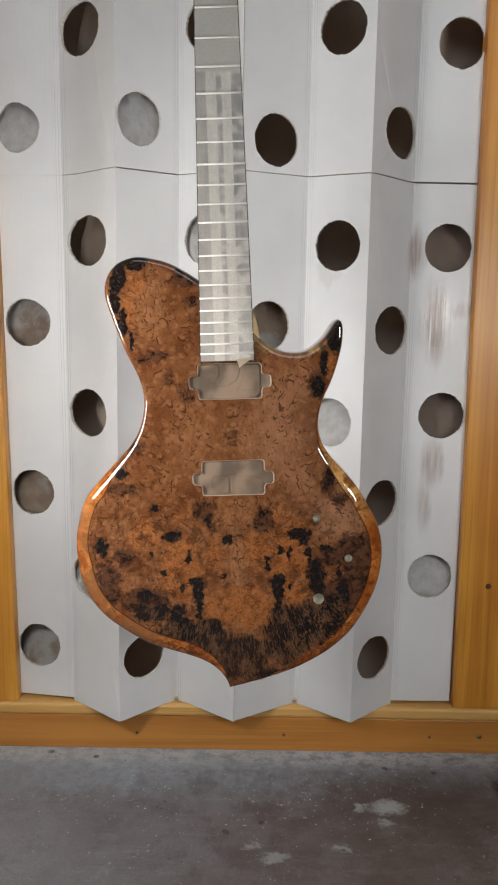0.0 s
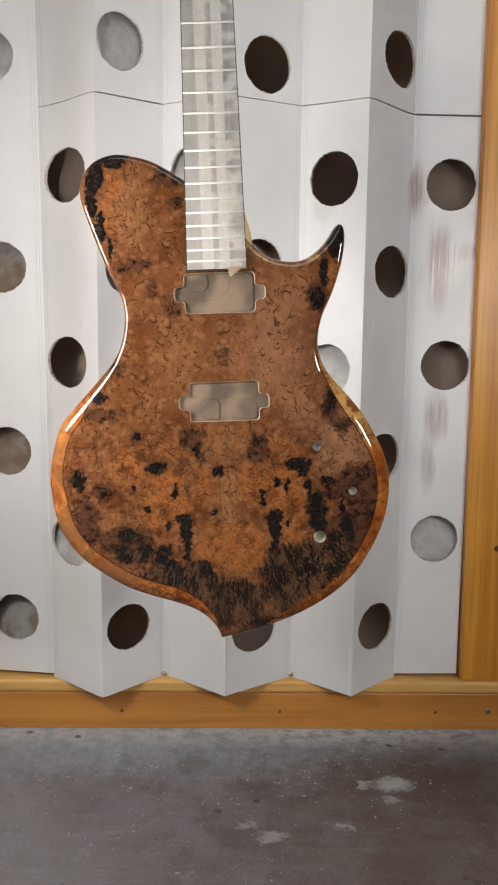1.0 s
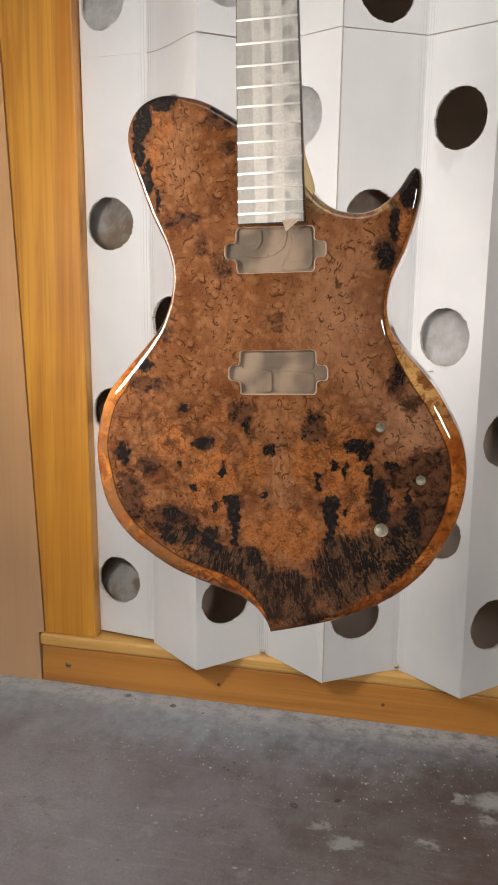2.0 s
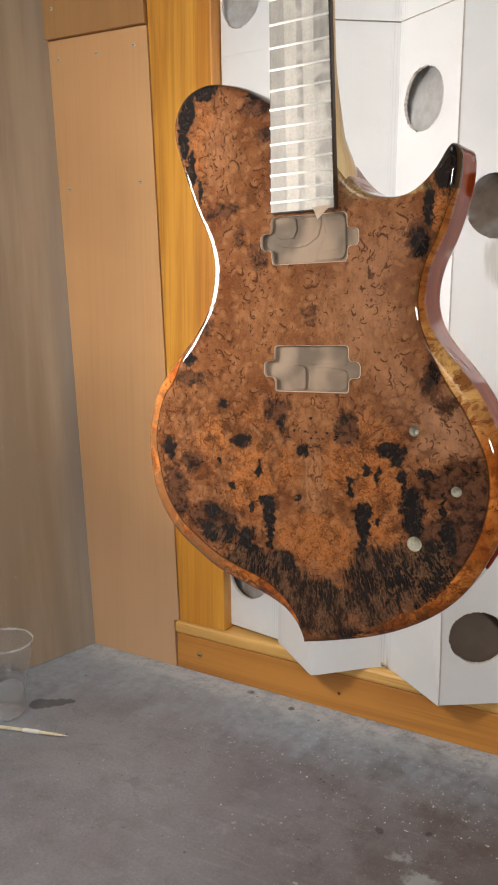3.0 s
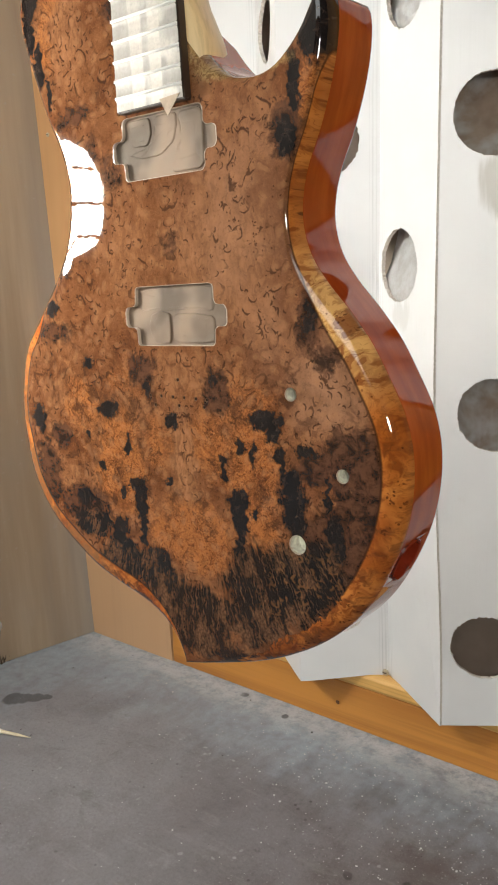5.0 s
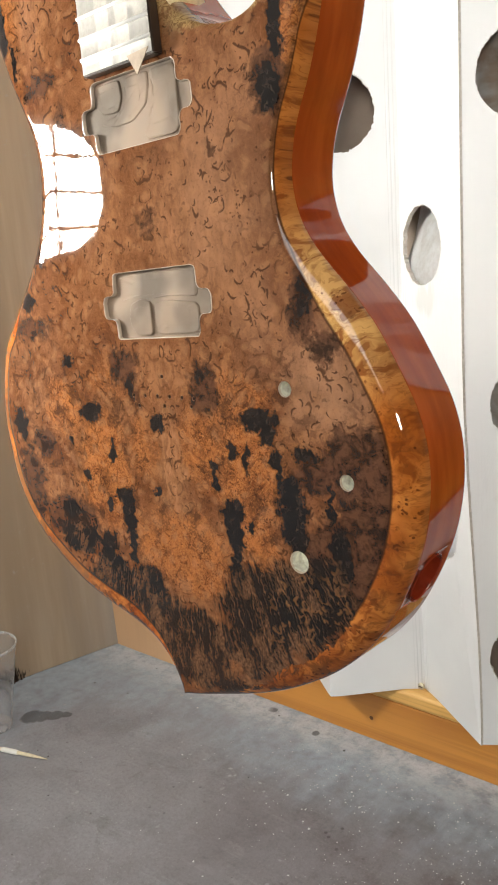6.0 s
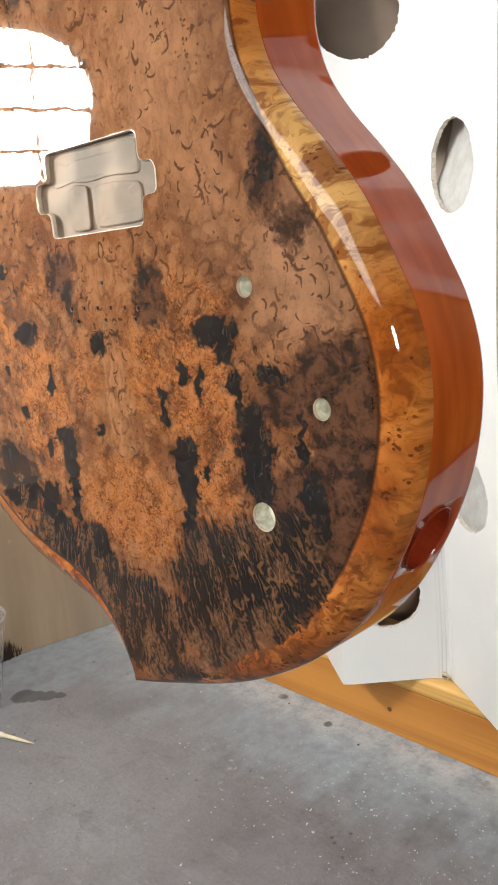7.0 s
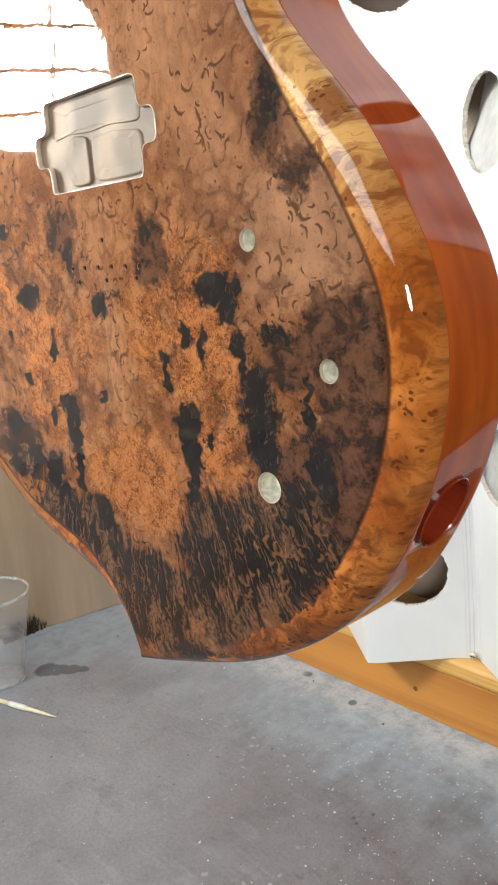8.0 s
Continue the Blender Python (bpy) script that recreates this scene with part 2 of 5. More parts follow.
def cardboard():
    s = Shade("white_cardboard")
    v = s.coord()
    flute = s.noise(s.coord((330, 330, 3)), 1.0, 2)
    big = s.noise(v, 5.0, 4)
    col = s.mix(s.ramp(big, 0.3, 0.7), (0.71, 0.71, 0.72), (0.79, 0.79, 0.79))
    col = s.mix(s.ramp(s.noise(v, 26.0, 5, 0.7), 0.62, 0.8, 0, 0.25), col, (0.58, 0.53, 0.47))
    # brown overspray smears low on the last panel and round a hole
    for c, r, k in (((0.287, 1.40, 0.508), (0.021, 0.2, 0.050), 0.7), ((0.276, 1.40, 0.43), (0.015, 0.2, 0.055), 0.55), ((0.245, 1.40, 0.848), (0.018, 0.2, 0.05), 0.85), ((0.283, 1.40, 0.738), (0.029, 0.2, 0.078), 0.85), ((0.325, 1.40, 0.758), (0.035, 0.2, 0.016), 0.4)):
        w = s.vmath("ADD", v, s.vmath("MULTIPLY", s.noise(s.coord((60, 60, 12)), 1.0, 4, colour=True), (0.03, 0.0, 0.03)))
        d = s.vmath("LENGTH", s.vmath("DIVIDE", s.vmath("SUBTRACT", w, tuple(a + b for a, b in zip(c, (0.015, 0, 0.015)))), r), (0, 0, 0))
        runs = s.ramp(s.noise(s.coord((120, 120, 8)), 1.0, 3), 0.38, 0.62, 0.5, 1.0)
        col = s.mix(s.math("MULTIPLY", s.ramp(d, 1.15, 0.3, 0, k), runs), col, (0.29, 0.185, 0.14))
    for c, r, k in (((0.016, 1.36, 0.668), (0.020, 0.2, 0.034), 0.62), ((0.10, 1.36, 0.815), (0.02, 0.2, 0.03), 0.25), ((-0.09, 1.36, 0.54), (0.02, 0.2, 0.02), 0.25)):
        w = s.vmath("ADD", v, s.vmath("MULTIPLY", s.noise(s.coord((130, 130, 18)), 1.0, 3, colour=True), (0.02, 0.0, 0.04)))
        d = s.vmath("LENGTH", s.vmath("DIVIDE", s.vmath("SUBTRACT", w, tuple(a + b for a, b in zip(c, (0.01, 0, 0.02)))), r), (0, 0, 0))
        col = s.mix(s.ramp(d, 1.05, 0.5, 0, k), col, (0.40, 0.37, 0.32))
    mark = s.node("ShaderNodeAttribute", attribute_name="score").outputs["Fac"]
    line = s.math("MAXIMUM", s.ramp(s.math("ABSOLUTE", s.math("SUBTRACT", mark, 3.5)), 0.9, 0.3), s.math("MAXIMUM", s.ramp(s.math("ABSOLUTE", s.math("SUBTRACT", mark, 7.5)), 0.9, 0.3), s.ramp(s.math("ABSOLUTE", s.math("SUBTRACT", mark, 11.0)), 0.7, 0.2, 0, 0.5)))
    col = s.mix(s.math("MULTIPLY", line, s.ramp(s.noise(s.coord((30, 30, 5)), 1.0, 3), 0.35, 0.6, 0.08, 0.34)), col, (0.40, 0.40, 0.41))
    wet = s.ramp(s.vmath("LENGTH", s.vmath("DIVIDE", s.vmath("SUBTRACT", v, (0.285, 1.42, 0.74)), (0.03, 1.0, 0.06)), (0, 0, 0)), 1.2, 0.6)
    # white streaks: lamp glints on the wet lacquer, painted into the colour
    col = s.mix(s.math("MULTIPLY", wet, s.ramp(s.noise(s.coord((170, 170, 5)), 1.0, 3), 0.54, 0.64, 0, 0.7)), col, (0.86, 0.86, 0.85))
    s.set(Base_Color=col, Roughness=s.math("SUBTRACT", s.ramp(s.noise(v, 12, 3), 0.35, 0.7, 0.36, 0.55), s.math("MULTIPLY", wet, 0.24)))
    streaks = s.math("MULTIPLY", s.noise(s.coord((260, 260, 6)), 1.0, 3), s.math("MULTIPLY", wet, 3.0))
    s.bump(s.math("ADD", s.math("ADD", s.math("MULTIPLY", flute, 0.5), s.math("SUBTRACT", streaks, line)), s.noise(v, 9.0, 3)), 0.25, 0.0015)
    return s.mat


def inner_card():
    s = Shade("pale_inner_cardboard")
    v = s.coord()
    col = s.mix(s.ramp(s.noise(v, 60.0, 5, 0.7), 0.35, 0.65), (0.74, 0.72, 0.70), (0.86, 0.86, 0.86))
    col = s.mix(s.ramp(s.noise(s.coord((30, 30, 16)), 1.0, 4, 0.65), 0.58, 0.76, 0, 0.5), col, (0.45, 0.38, 0.32))
    s.set(Base_Color=col, Roughness=0.7)
    s.bump(s.noise(v, 90.0, 4), 0.4, 0.002)
    return s.mat


def dusted_kraft():
    """Brown kraft half covered by white overspray."""
    s = Shade("dusted_kraft")
    v = s.coord()
    brown = s.mix(s.ramp(s.noise(v, 30.0, 4), 0.35, 0.65), (0.38, 0.285, 0.21), (0.50, 0.39, 0.30))
    spray = s.ramp(s.noise(v, 16.0, 4, 0.6, 0.4), 0.40, 0.60, 0, 0.8)
    s.set(Base_Color=s.mix(spray, brown, (0.70, 0.70, 0.69)), Roughness=0.75)
    s.bump(s.noise(v, 90.0, 4), 0.3, 0.002)
    return s.mat


def burl():
    """Book-matched burl veneer under a deep gloss coat; figured in millimetres of the body's own plane."""
    s = Shade("burl_top")
    mm = s.coord(1000)
    x, z = s.axis(mm, 0), s.axis(mm, 2)
    half = (0.5, 0.5, 0.5)

    def plane(a):
        n = s.node("ShaderNodeCombineXYZ")
        s.put(n.inputs[0], a)
        s.put(n.inputs[1], z)
        return n.outputs[0]

    def stir(vec, by, scale, reach, detail=3, rough=0.6):
        return s.vmath("ADD", vec, s.vmath("MULTIPLY", s.vmath("SUBTRACT", s.noise(by, scale, detail, rough, colour=True), half), (reach, reach, 0)))

    def blots(vec, rows, lo=1.5, hi=0.45):
        total = None
        for u, v, ru, rv, k in rows:
            d = s.vmath("LENGTH", s.vmath("DIVIDE", s.vmath("SUBTRACT", vec, (u, v, 0)), (ru, rv, 1e6)), (0, 0, 0))
            one = s.ramp(d, lo, hi, 0, k)
            total = one if total is None else s.math("MAXIMUM", total, one)
        return total

    def most(*facs):
        total = facs[0]
        for f in facs[1:]:
            total = s.math("MAXIMUM", total, f)
        return total

    def centred(fac):
        return s.math("SUBTRACT", fac, 0.5)

    def times(*facs):
        total = facs[0]
        for f in facs[1:]:
            total = s.math("MULTIPLY", total, f)
        return total

    def eyes(vec, scale, radius, thick, keep, lo=0.0, hi=0.8):
        """Crescents round scattered burl eyes, each turned its own way, and the eyes' pupils."""
        n = s.node("ShaderNodeTexVoronoi", voronoi_dimensions="2D")
        s.put(n.inputs["Vector"], vec)
        n.inputs["Scale"].default_value = scale
        chance = n.outputs["Color"]
        away = s.vmath("SUBTRACT", vec, n.outputs["Position"])
        facing = s.vmath("DOT_PRODUCT", s.vmath("NORMALIZE", away, half), s.vmath("NORMALIZE", s.vmath("MULTIPLY", s.vmath("SUBTRACT", chance, half), (1, 1, 0)), half))
        pick = s.axis(chance, 2)
        wide = s.math("MULTIPLY", s.ramp(facing, lo, hi), thick)
        off = s.math("ABSOLUTE", s.math("SUBTRACT", n.outputs["Distance"], s.math("MULTIPLY", s.math("ADD", pick, 0.55), radius)))
        kept = s.ramp(s.math("FRACT", s.math("MULTIPLY", pick, 17.0)), keep, keep + 0.05)
        return times(s.ramp(off, wide, s.math("MULTIPLY", wide, 0.25)), kept), n.outputs["Distance"]

    p, b = plane(x), plane(s.math("ABSOLUTE", s.math("SUBTRACT", x, 3.5)))
    near = stir(stir(p, p, 0.055, 15, 2), p, 0.22, 9, 4, 0.7)
    booked = stir(stir(b, p, 0.055, 12, 2), p, 0.22, 9, 4, 0.7)
    loose = stir(p, p, 0.035, 34, 4, 0.65)

    # fibres run as contour lines round slow whorls, mirrored about the joint
    flow = stir(stir(b, b, 0.025, 26, 2), p, 0.06, 7, 3)
    field = s.noise(flow, 0.052, 2, 0.5, 0.6)
    hair = s.math("MULTIPLY", s.math("PINGPONG", s.math("MULTIPLY", field, 21.0), 0.5), 2.0)
    curl = s.noise(stir(flow, p, 0.10, 9, 3), 0.105, 3, 0.55, 1.4)
    lock = s.math("MULTIPLY", s.math("PINGPONG", s.math("MULTIPLY", curl, 9.0), 0.5), 2.0)
    speck = s.noise(p, 0.55, 3, 0.7)
    cloud = s.noise(flow, 0.030, 3, 0.55)
    blotch = s.noise(stir(p, p, 0.03, 20, 2), 0.020, 3, 0.6)

    # quiet brown ground
    col = s.mix(s.ramp(cloud, 0.34, 0.66), (0.104, 0.0385, 0.0140), (0.174, 0.077, 0.0315))
    col = s.mix(s.ramp(blotch, 0.47, 0.68, 0, 0.55), col, (0.070, 0.0205, 0.0064))
    col = s.mix(s.ramp(blotch, 0.46, 0.30, 0, 0.40), col, (0.196, 0.085, 0.0325))
    col = s.mix(s.math("MULTIPLY", s.ramp(hair, 0.42, 0.06, 0, 0.27), s.ramp(curl, 0.36, 0.60)), col, (0.055, 0.019, 0.007))
    col = s.mix(s.math("MULTIPLY", s.ramp(hair, 0.70, 0.98, 0, 0.24), s.ramp(curl, 0.60, 0.40)), col, (0.26, 0.122, 0.048))
    col = s.mix(s.math("MULTIPLY", s.ramp(lock, 0.30, 0.02, 0, 0.36), s.ramp(field, 0.42, 0.58)), col, (0.050, 0.018, 0.007))
    pale = blots(loose, [(2, -40, 11, 34, 1), (45, 92, 40, 50, 0.65), (122, 8, 24, 22, 0.9), (-126, 1, 15, 12, 0.5), (4, 14, 22, 12, 0.6), (70, 160, 22, 22, 0.5), (-84, 246, 18, 34, 0.6), (-40, 110, 30, 40, 0.35), (-20, 60, 26, 20, 0.4)])
    col = s.mix(pale, col, s.mix(s.ramp(s.noise(s.vmath("MULTIPLY", stir(p, p, 0.05, 14, 3), (0.26, 0.075, 0)), 1.0, 4, 0.65, 0.8), 0.34, 0.66), (0.150, 0.066, 0.027), (0.272, 0.132, 0.058)))

    ash = blots(loose, [(122, 10, 30, 28, 0.8), (60, 110, 44, 60, 0.45), (84, 40, 24, 30, 0.4)])
    col = s.mix(ash, col, s.mix(s.ramp(cloud, 0.36, 0.64), (0.150, 0.076, 0.040), (0.262, 0.144, 0.082)))

    # orange, finely curled, over the middle of the lower bout and inside the upper horn
    amber = most(blots(loose, [(-96, -8, 20, 18, 0.9), (6, -92, 40, 24, 1), (62, -40, 22, 40, 1), (-60, -48, 26, 36, 1), (66, -84, 14, 26, 0.9), (30, -30, 18, 24, 0.8), (-24, -30, 14, 20, 0.6), (60, 2, 26, 14, 0.55), (-48, 8, 22, 12, 0.45)]),
                 blots(loose, [(-104, 246, 8, 32, 0.55), (-96, 268, 11, 12, 0.6), (113, 176, 6, 16, 1), (104, 158, 6, 10, 0.7), (146, -104, 10, 20, 0.5), (132, -122, 20, 12, 0.6)]))
    mottle = s.math("ADD", s.math("MULTIPLY", s.noise(stir(p, p, 0.06, 14, 3), 0.085, 5, 0.72, 0.5), 0.8), s.math("MULTIPLY", s.math("SUBTRACT", 1.0, lock), 0.13))
    warm = s.mix(s.ramp(mottle, 0.36, 0.66), (0.285, 0.108, 0.030), (0.120, 0.036, 0.0105))
    warm = s.mix(s.math("MULTIPLY", s.ramp(lock, 0.36, 0.04, 0, 0.75), s.ramp(field, 0.40, 0.58)), warm, (0.065, 0.017, 0.005))
    warm = s.mix(s.ramp(hair, 0.76, 0.99, 0, 0.32), warm, (0.42, 0.195, 0.066))
    col = s.mix(times(s.ramp(s.math("ADD", amber, times(centred(mottle), -1.5)), 0.0, 1.05), s.ramp(amber, 0.0, 0.5), 0.9), col, warm)
    col = s.mix(s.ramp(speck, 0.55, 0.69, 0, 0.26), col, (0.055, 0.020, 0.008))
    col = s.mix(s.ramp(speck, 0.44, 0.31, 0, 0.15), col, (0.33, 0.160, 0.066))

    # booked dark clouds and pale swirls between them, strongest across the lower bout
    murk = s.noise(stir(booked, p, 0.09, 10, 3), 0.062, 4, 0.62, 0.9)
    swirl = s.math("MULTIPLY", s.math("PINGPONG", s.math("MULTIPLY", murk, 11.0), 0.5), 2.0)
    zone = most(s.ramp(s.math("ABSOLUTE", s.math("ADD", z, 35.0)), 100.0, 40.0), 0.40)
    zone = times(zone, s.math("SUBTRACT", 1.0, s.math("MULTIPLY", pale, 0.75)))
    col = s.mix(times(s.ramp(murk, 0.50, 0.66, 0, 0.72), zone), col, (0.034, 0.0145, 0.0080))
    col = s.mix(times(s.ramp(murk, 0.46, 0.30, 0, 0.45), zone), col, (0.33, 0.158, 0.064))
    col = s.mix(times(s.ramp(swirl, 0.22, 0.02, 0, 0.42), s.ramp(curl, 0.40, 0.56), zone), col, (0.030, 0.012, 0.006))

    # dark crescents and pupils of the burl eyes
    big, heart = eyes(stir(flow, p, 0.09, 5, 2), 0.088, 0.36, 0.105, 0.30)
    small, dots = eyes(stir(s.vmath("ADD", p, (31, 17, 0)), p, 0.12, 4, 2), 0.165, 0.30, 0.140, 0.50, 0.2, 0.9)
    hooks = eyes(stir(s.vmath("ADD", p, (7, 53, 0)), p, 0.07, 9, 2), 0.125, 0.42, 0.09, 0.68, 0.3, 0.95)[0]
    lively = s.ramp(s.noise(p, 0.028, 2), 0.36, 0.56, 0.25, 1.0)
    col = s.mix(times(s.ramp(heart, 0.36, 0.10), 0.30), col, (0.27, 0.140, 0.064))
    col = s.mix(times(most(big, small, hooks), lively, s.math("SUBTRACT", 0.78, s.math("MULTIPLY", amber, 0.35))), col, (0.026, 0.0105, 0.0055))
    col = s.mix(times(s.ramp(dots, 0.13, 0.06), s.ramp(s.noise(p, 0.045, 2), 0.52, 0.60, 0, 0.8)), col, (0.045, 0.016, 0.008))

    # fine dark curls, thickest in the orange
    curls, cores = eyes(stir(s.vmath("ADD", p, (11, 29, 0)), p, 0.16, 5, 2), 0.27, 0.34, 0.17, 0.30, -0.2, 0.8)
    col = s.mix(times(curls, s.math("ADD", 0.20, s.math("MULTIPLY", amber, 0.22)), s.ramp(s.noise(p, 0.05, 3), 0.36, 0.58, 0.15, 1.0)), col, (0.040, 0.0125, 0.005))
    col = s.mix(times(s.ramp(cores, 0.16, 0.06), amber, 0.22), col, (0.46, 0.185, 0.046))
    # dim purple-brown patches
    dim = most(blots(near, [(-123, -32, 12, 11, 0.85), (-120, 43, 19, 9, 0.6), (-32, 16, 14, 12, 0.75), (35, 6, 11, 15, 0.8), (135, -32, 22, 18, 0.95), (146, -58, 14, 26, 0.85), (108, -40, 13, 9, 0.95), (106, 48, 8, 17, 0.95), (118, 28, 9, 10, 0.75), (122, -86, 20, 24, 0.95), (104, -84, 14, 16, 0.95), (128, -62, 8, 26, 0.9)]),
               blots(near, [(-79, 188, 16, 7, 0.7), (-46, 149, 11, 13, 0.5), (2, 99, 15, 9, 0.40), (-65, 166, 6, 9, 0.55), (-38, 245, 9, 7, 0.7), (-107, 91, 13, 9, 0.65), (-44, 270, 15, 9, 0.8), (96, 154, 12, 15, 0.75), (-140, -62, 14, 26, 0.75), (-100, -84, 26, 17, 0.85)]))
    shade = s.math("ADD", dim, s.math("ADD", s.math("MULTIPLY", centred(curl), 1.1), s.math("MULTIPLY", centred(s.noise(p, 0.16, 4, 0.7)), 0.9)))
    gloom = s.mix(times(curls, 0.18), s.mix(s.ramp(s.noise(stir(p, p, 0.09, 10, 3), 0.10, 5, 0.7), 0.40, 0.60), (0.0115, 0.0068, 0.0056), (0.078, 0.036, 0.0195)), (0.105, 0.050, 0.024))
    col = s.mix(times(s.ramp(shade, 0.10, 0.66, 0, 0.92), s.ramp(dim, 0.02, 0.2)), col, gloom)

    # spalted black: crisp patches with torn fringes
    both = blots(booked, [(46, -64, 7.5, 5.5, 1), (45, -76, 5, 12, 1), (44, -95, 3, 11, 1)], 1.75, 0.55)
    right = most(blots(near, [(72, -11, 10, 4.2, 1), (79, -18, 4.6, 6.5, 1), (53, -27, 2.5, 3.7, 1), (62, -31, 2.4, 6, 1), (37, -39, 3.2, 4.4, 1), (39, -48, 2.6, 4.4, 1), (83, -35, 3, 6, 1), (90, -50, 8, 8, 1), (92, -66, 9, 14, 1), (121, -80, 6.5, 15, 0.9)], 1.75, 0.55),
                 blots(near, [(100, -97, 8, 5, 0.9), (82, -108, 8, 15, 1), (98, -116, 13, 13, 1), (103, -29, 9, 2.6, 0.8), (61, -71, 2.4, 2.4, 1), (97, 150, 6, 9, 0.9), (104, 178, 3.5, 13, 1), (118, 208, 9, 17, 1), (108, 52, 3.5, 9, 0.7), (116, -54, 1.6, 13, 0.8)], 1.75, 0.55))
    left = most(blots(near, [(-122, 61, 5.5, 5, 1), (-68, -11, 8, 5.5, 0.9), (-50, -34, 3, 7, 1), (-78, -52, 3.6, 3.4, 1), (-6, -15, 4, 4, 1), (-12, -57, 2.3, 4.2, 1), (-147, -20, 4.5, 9, 0.9), (-100, -77, 8, 6, 0.85), (-80, -93, 4, 4.5, 1), (-95, -103, 15, 5, 0.8)], 1.75, 0.55),
                blots(near, [(-66, -106, 9, 15, 1), (-56, -118, 7, 12, 1), (-30, -118, 13, 8, 0.95), (-86, 22, 5, 3, 0.8), (-27, 5, 2.5, 8, 0.6), (31, 14, 2.5, 7, 0.5), (-92, -30, 2.5, 2.5, 0.9), (-60, -70, 2.2, 3, 0.9)], 1.75, 0.55))
    horn = blots(near, [(-95, 289, 14, 6, 1), (-114, 274, 8, 15, 1), (-119, 250, 6, 14, 1), (-111, 226, 5, 14, 1), (-103, 207, 3, 10, 1), (-41, 281, 14, 4, 0.8)], 1.4, 0.6)
    black = most(both, right, left, horn)
    fringe = s.math("ADD", s.math("MULTIPLY", centred(s.noise(s.vmath("MULTIPLY", p, (0.30, 0.13, 0)), 1.0, 4, 0.65, 0.8)), 1.9), s.math("MULTIPLY", centred(speck), 0.55))
    soot = s.mix(s.ramp(s.noise(stir(p, p, 0.2, 6), 0.18, 4, 0.7), 0.48, 0.66, 0, 0.65), (0.0070, 0.0066, 0.0068), (0.036, 0.026, 0.021))
    col = s.mix(times(s.ramp(s.math("ADD", black, s.math("MULTIPLY", fringe, 0.7)), 0.0, 0.55, 0, 0.72), s.ramp(black, 0.0, 0.12)), col, (0.036, 0.0150, 0.0075))
    col = s.mix(times(s.ramp(s.math("ADD", black, fringe), 0.27, 0.66, 0, 0.97), s.ramp(black, 0.02, 0.15)), col, soot)

    thread = s.noise(s.vmath("MULTIPLY", stir(p, p, 0.14, 8, 3), (0.60, 0.22, 0)), 1.0, 3, 0.6, 0.8)
    col = s.mix(times(s.ramp(thread, 0.60, 0.70, 0, 0.45), s.ramp(black, 0.3, 0.7)), col, (0.115, 0.080, 0.055))

    # long mixed black and tan strands fanning out towards the tip
    fan = s.math("MULTIPLY", s.math("DIVIDE", s.math("SUBTRACT", x, 0.0), s.math("SUBTRACT", 110.0, z)), 200.0)
    f = s.node("ShaderNodeCombineXYZ")
    s.put(f.inputs[0], fan)
    s.put(f.inputs[1], z)
    low = most(blots(loose, [(-58, -122, 36, 14, 0.85), (-4, -152, 46, 26, 1), (70, -118, 38, 24, 1), (-95, -98, 22, 10, 0.75), (104, -104, 22, 24, 0.85), (26, -174, 50, 9, 0.75)], 1.45, 0.5),
               blots(loose, [(-30, -128, 22, 10, 1), (80, -104, 12, 14, 0.8), (46, -146, 40, 14, 0.85)], 1.4, 0.5))
    strand = s.noise(s.vmath("MULTIPLY", stir(f.outputs[0], p, 0.06, 16, 3), (0.34, 0.036, 0)), 1.0, 4, 0.62, 0.4)
    wisp = s.noise(s.vmath("MULTIPLY", stir(f.outputs[0], p, 0.10, 7, 3), (0.75, 0.060, 0)), 1.0, 3, 0.6, 0.3)
    mass = s.noise(s.vmath("MULTIPLY", stir(p, p, 0.04, 24), (0.050, 0.030, 0)), 1.0, 3, 0.6)
    deep = s.math("ADD", low, s.math("ADD", s.math("MULTIPLY", centred(strand), 1.3), s.math("MULTIPLY", centred(wisp), 0.8)))
    threads = s.math("ADD", s.math("ADD", s.math("MULTIPLY", wisp, 0.6), s.math("MULTIPLY", strand, 0.4)), s.math("MULTIPLY", centred(mass), 1.0))
    soft = s.ramp(z, -128, -165)
    tuft = s.mix(s.ramp(threads, 0.33, 0.54), s.mix(s.ramp(speck, 0.4, 0.6), (0.116, 0.064, 0.034), (0.056, 0.029, 0.0155)), s.mix(soft, (0.0090, 0.0074, 0.0070), (0.0180, 0.0105, 0.0078)))
    col = s.mix(times(s.ramp(deep, 0.08, 0.68), s.ramp(low, 0.02, 0.4), 0.95), col, tuft)
    fleck = s.noise(s.vmath("MULTIPLY", stir(f.outputs[0], p, 0.14, 6, 3), (0.85, 0.075, 0)), 1.0, 3, 0.6, 0.3)
    col = s.mix(times(s.ramp(fleck, 0.56, 0.68, 0, 0.75), s.ramp(low, 0.1, 0.6), s.ramp(mass, 0.35, 0.60, 0.25, 1.0)), col, (0.142, 0.080, 0.041))
    # small pale rings standing in the black below the controls
    knots = eyes(stir(p, p, 0.15, 5, 2), 0.17, 0.34, 0.22, 0.25, -0.6, 0.3)[0]
    ringed = blots(p, [(92, -112, 20, 20, 1), (76, -126, 14, 12, 0.8), (116, -104, 10, 18, 0.8)], 1.4, 0.6)
    col = s.mix(times(knots, ringed, 0.38), col, (0.21, 0.105, 0.040))

    # yellowish sapwood along the cutaway
    sap = blots(near, [(50, 196, 18, 7, 0.85), (84, 192, 16, 5, 0.9), (34, 208, 8, 9, 0.7)])
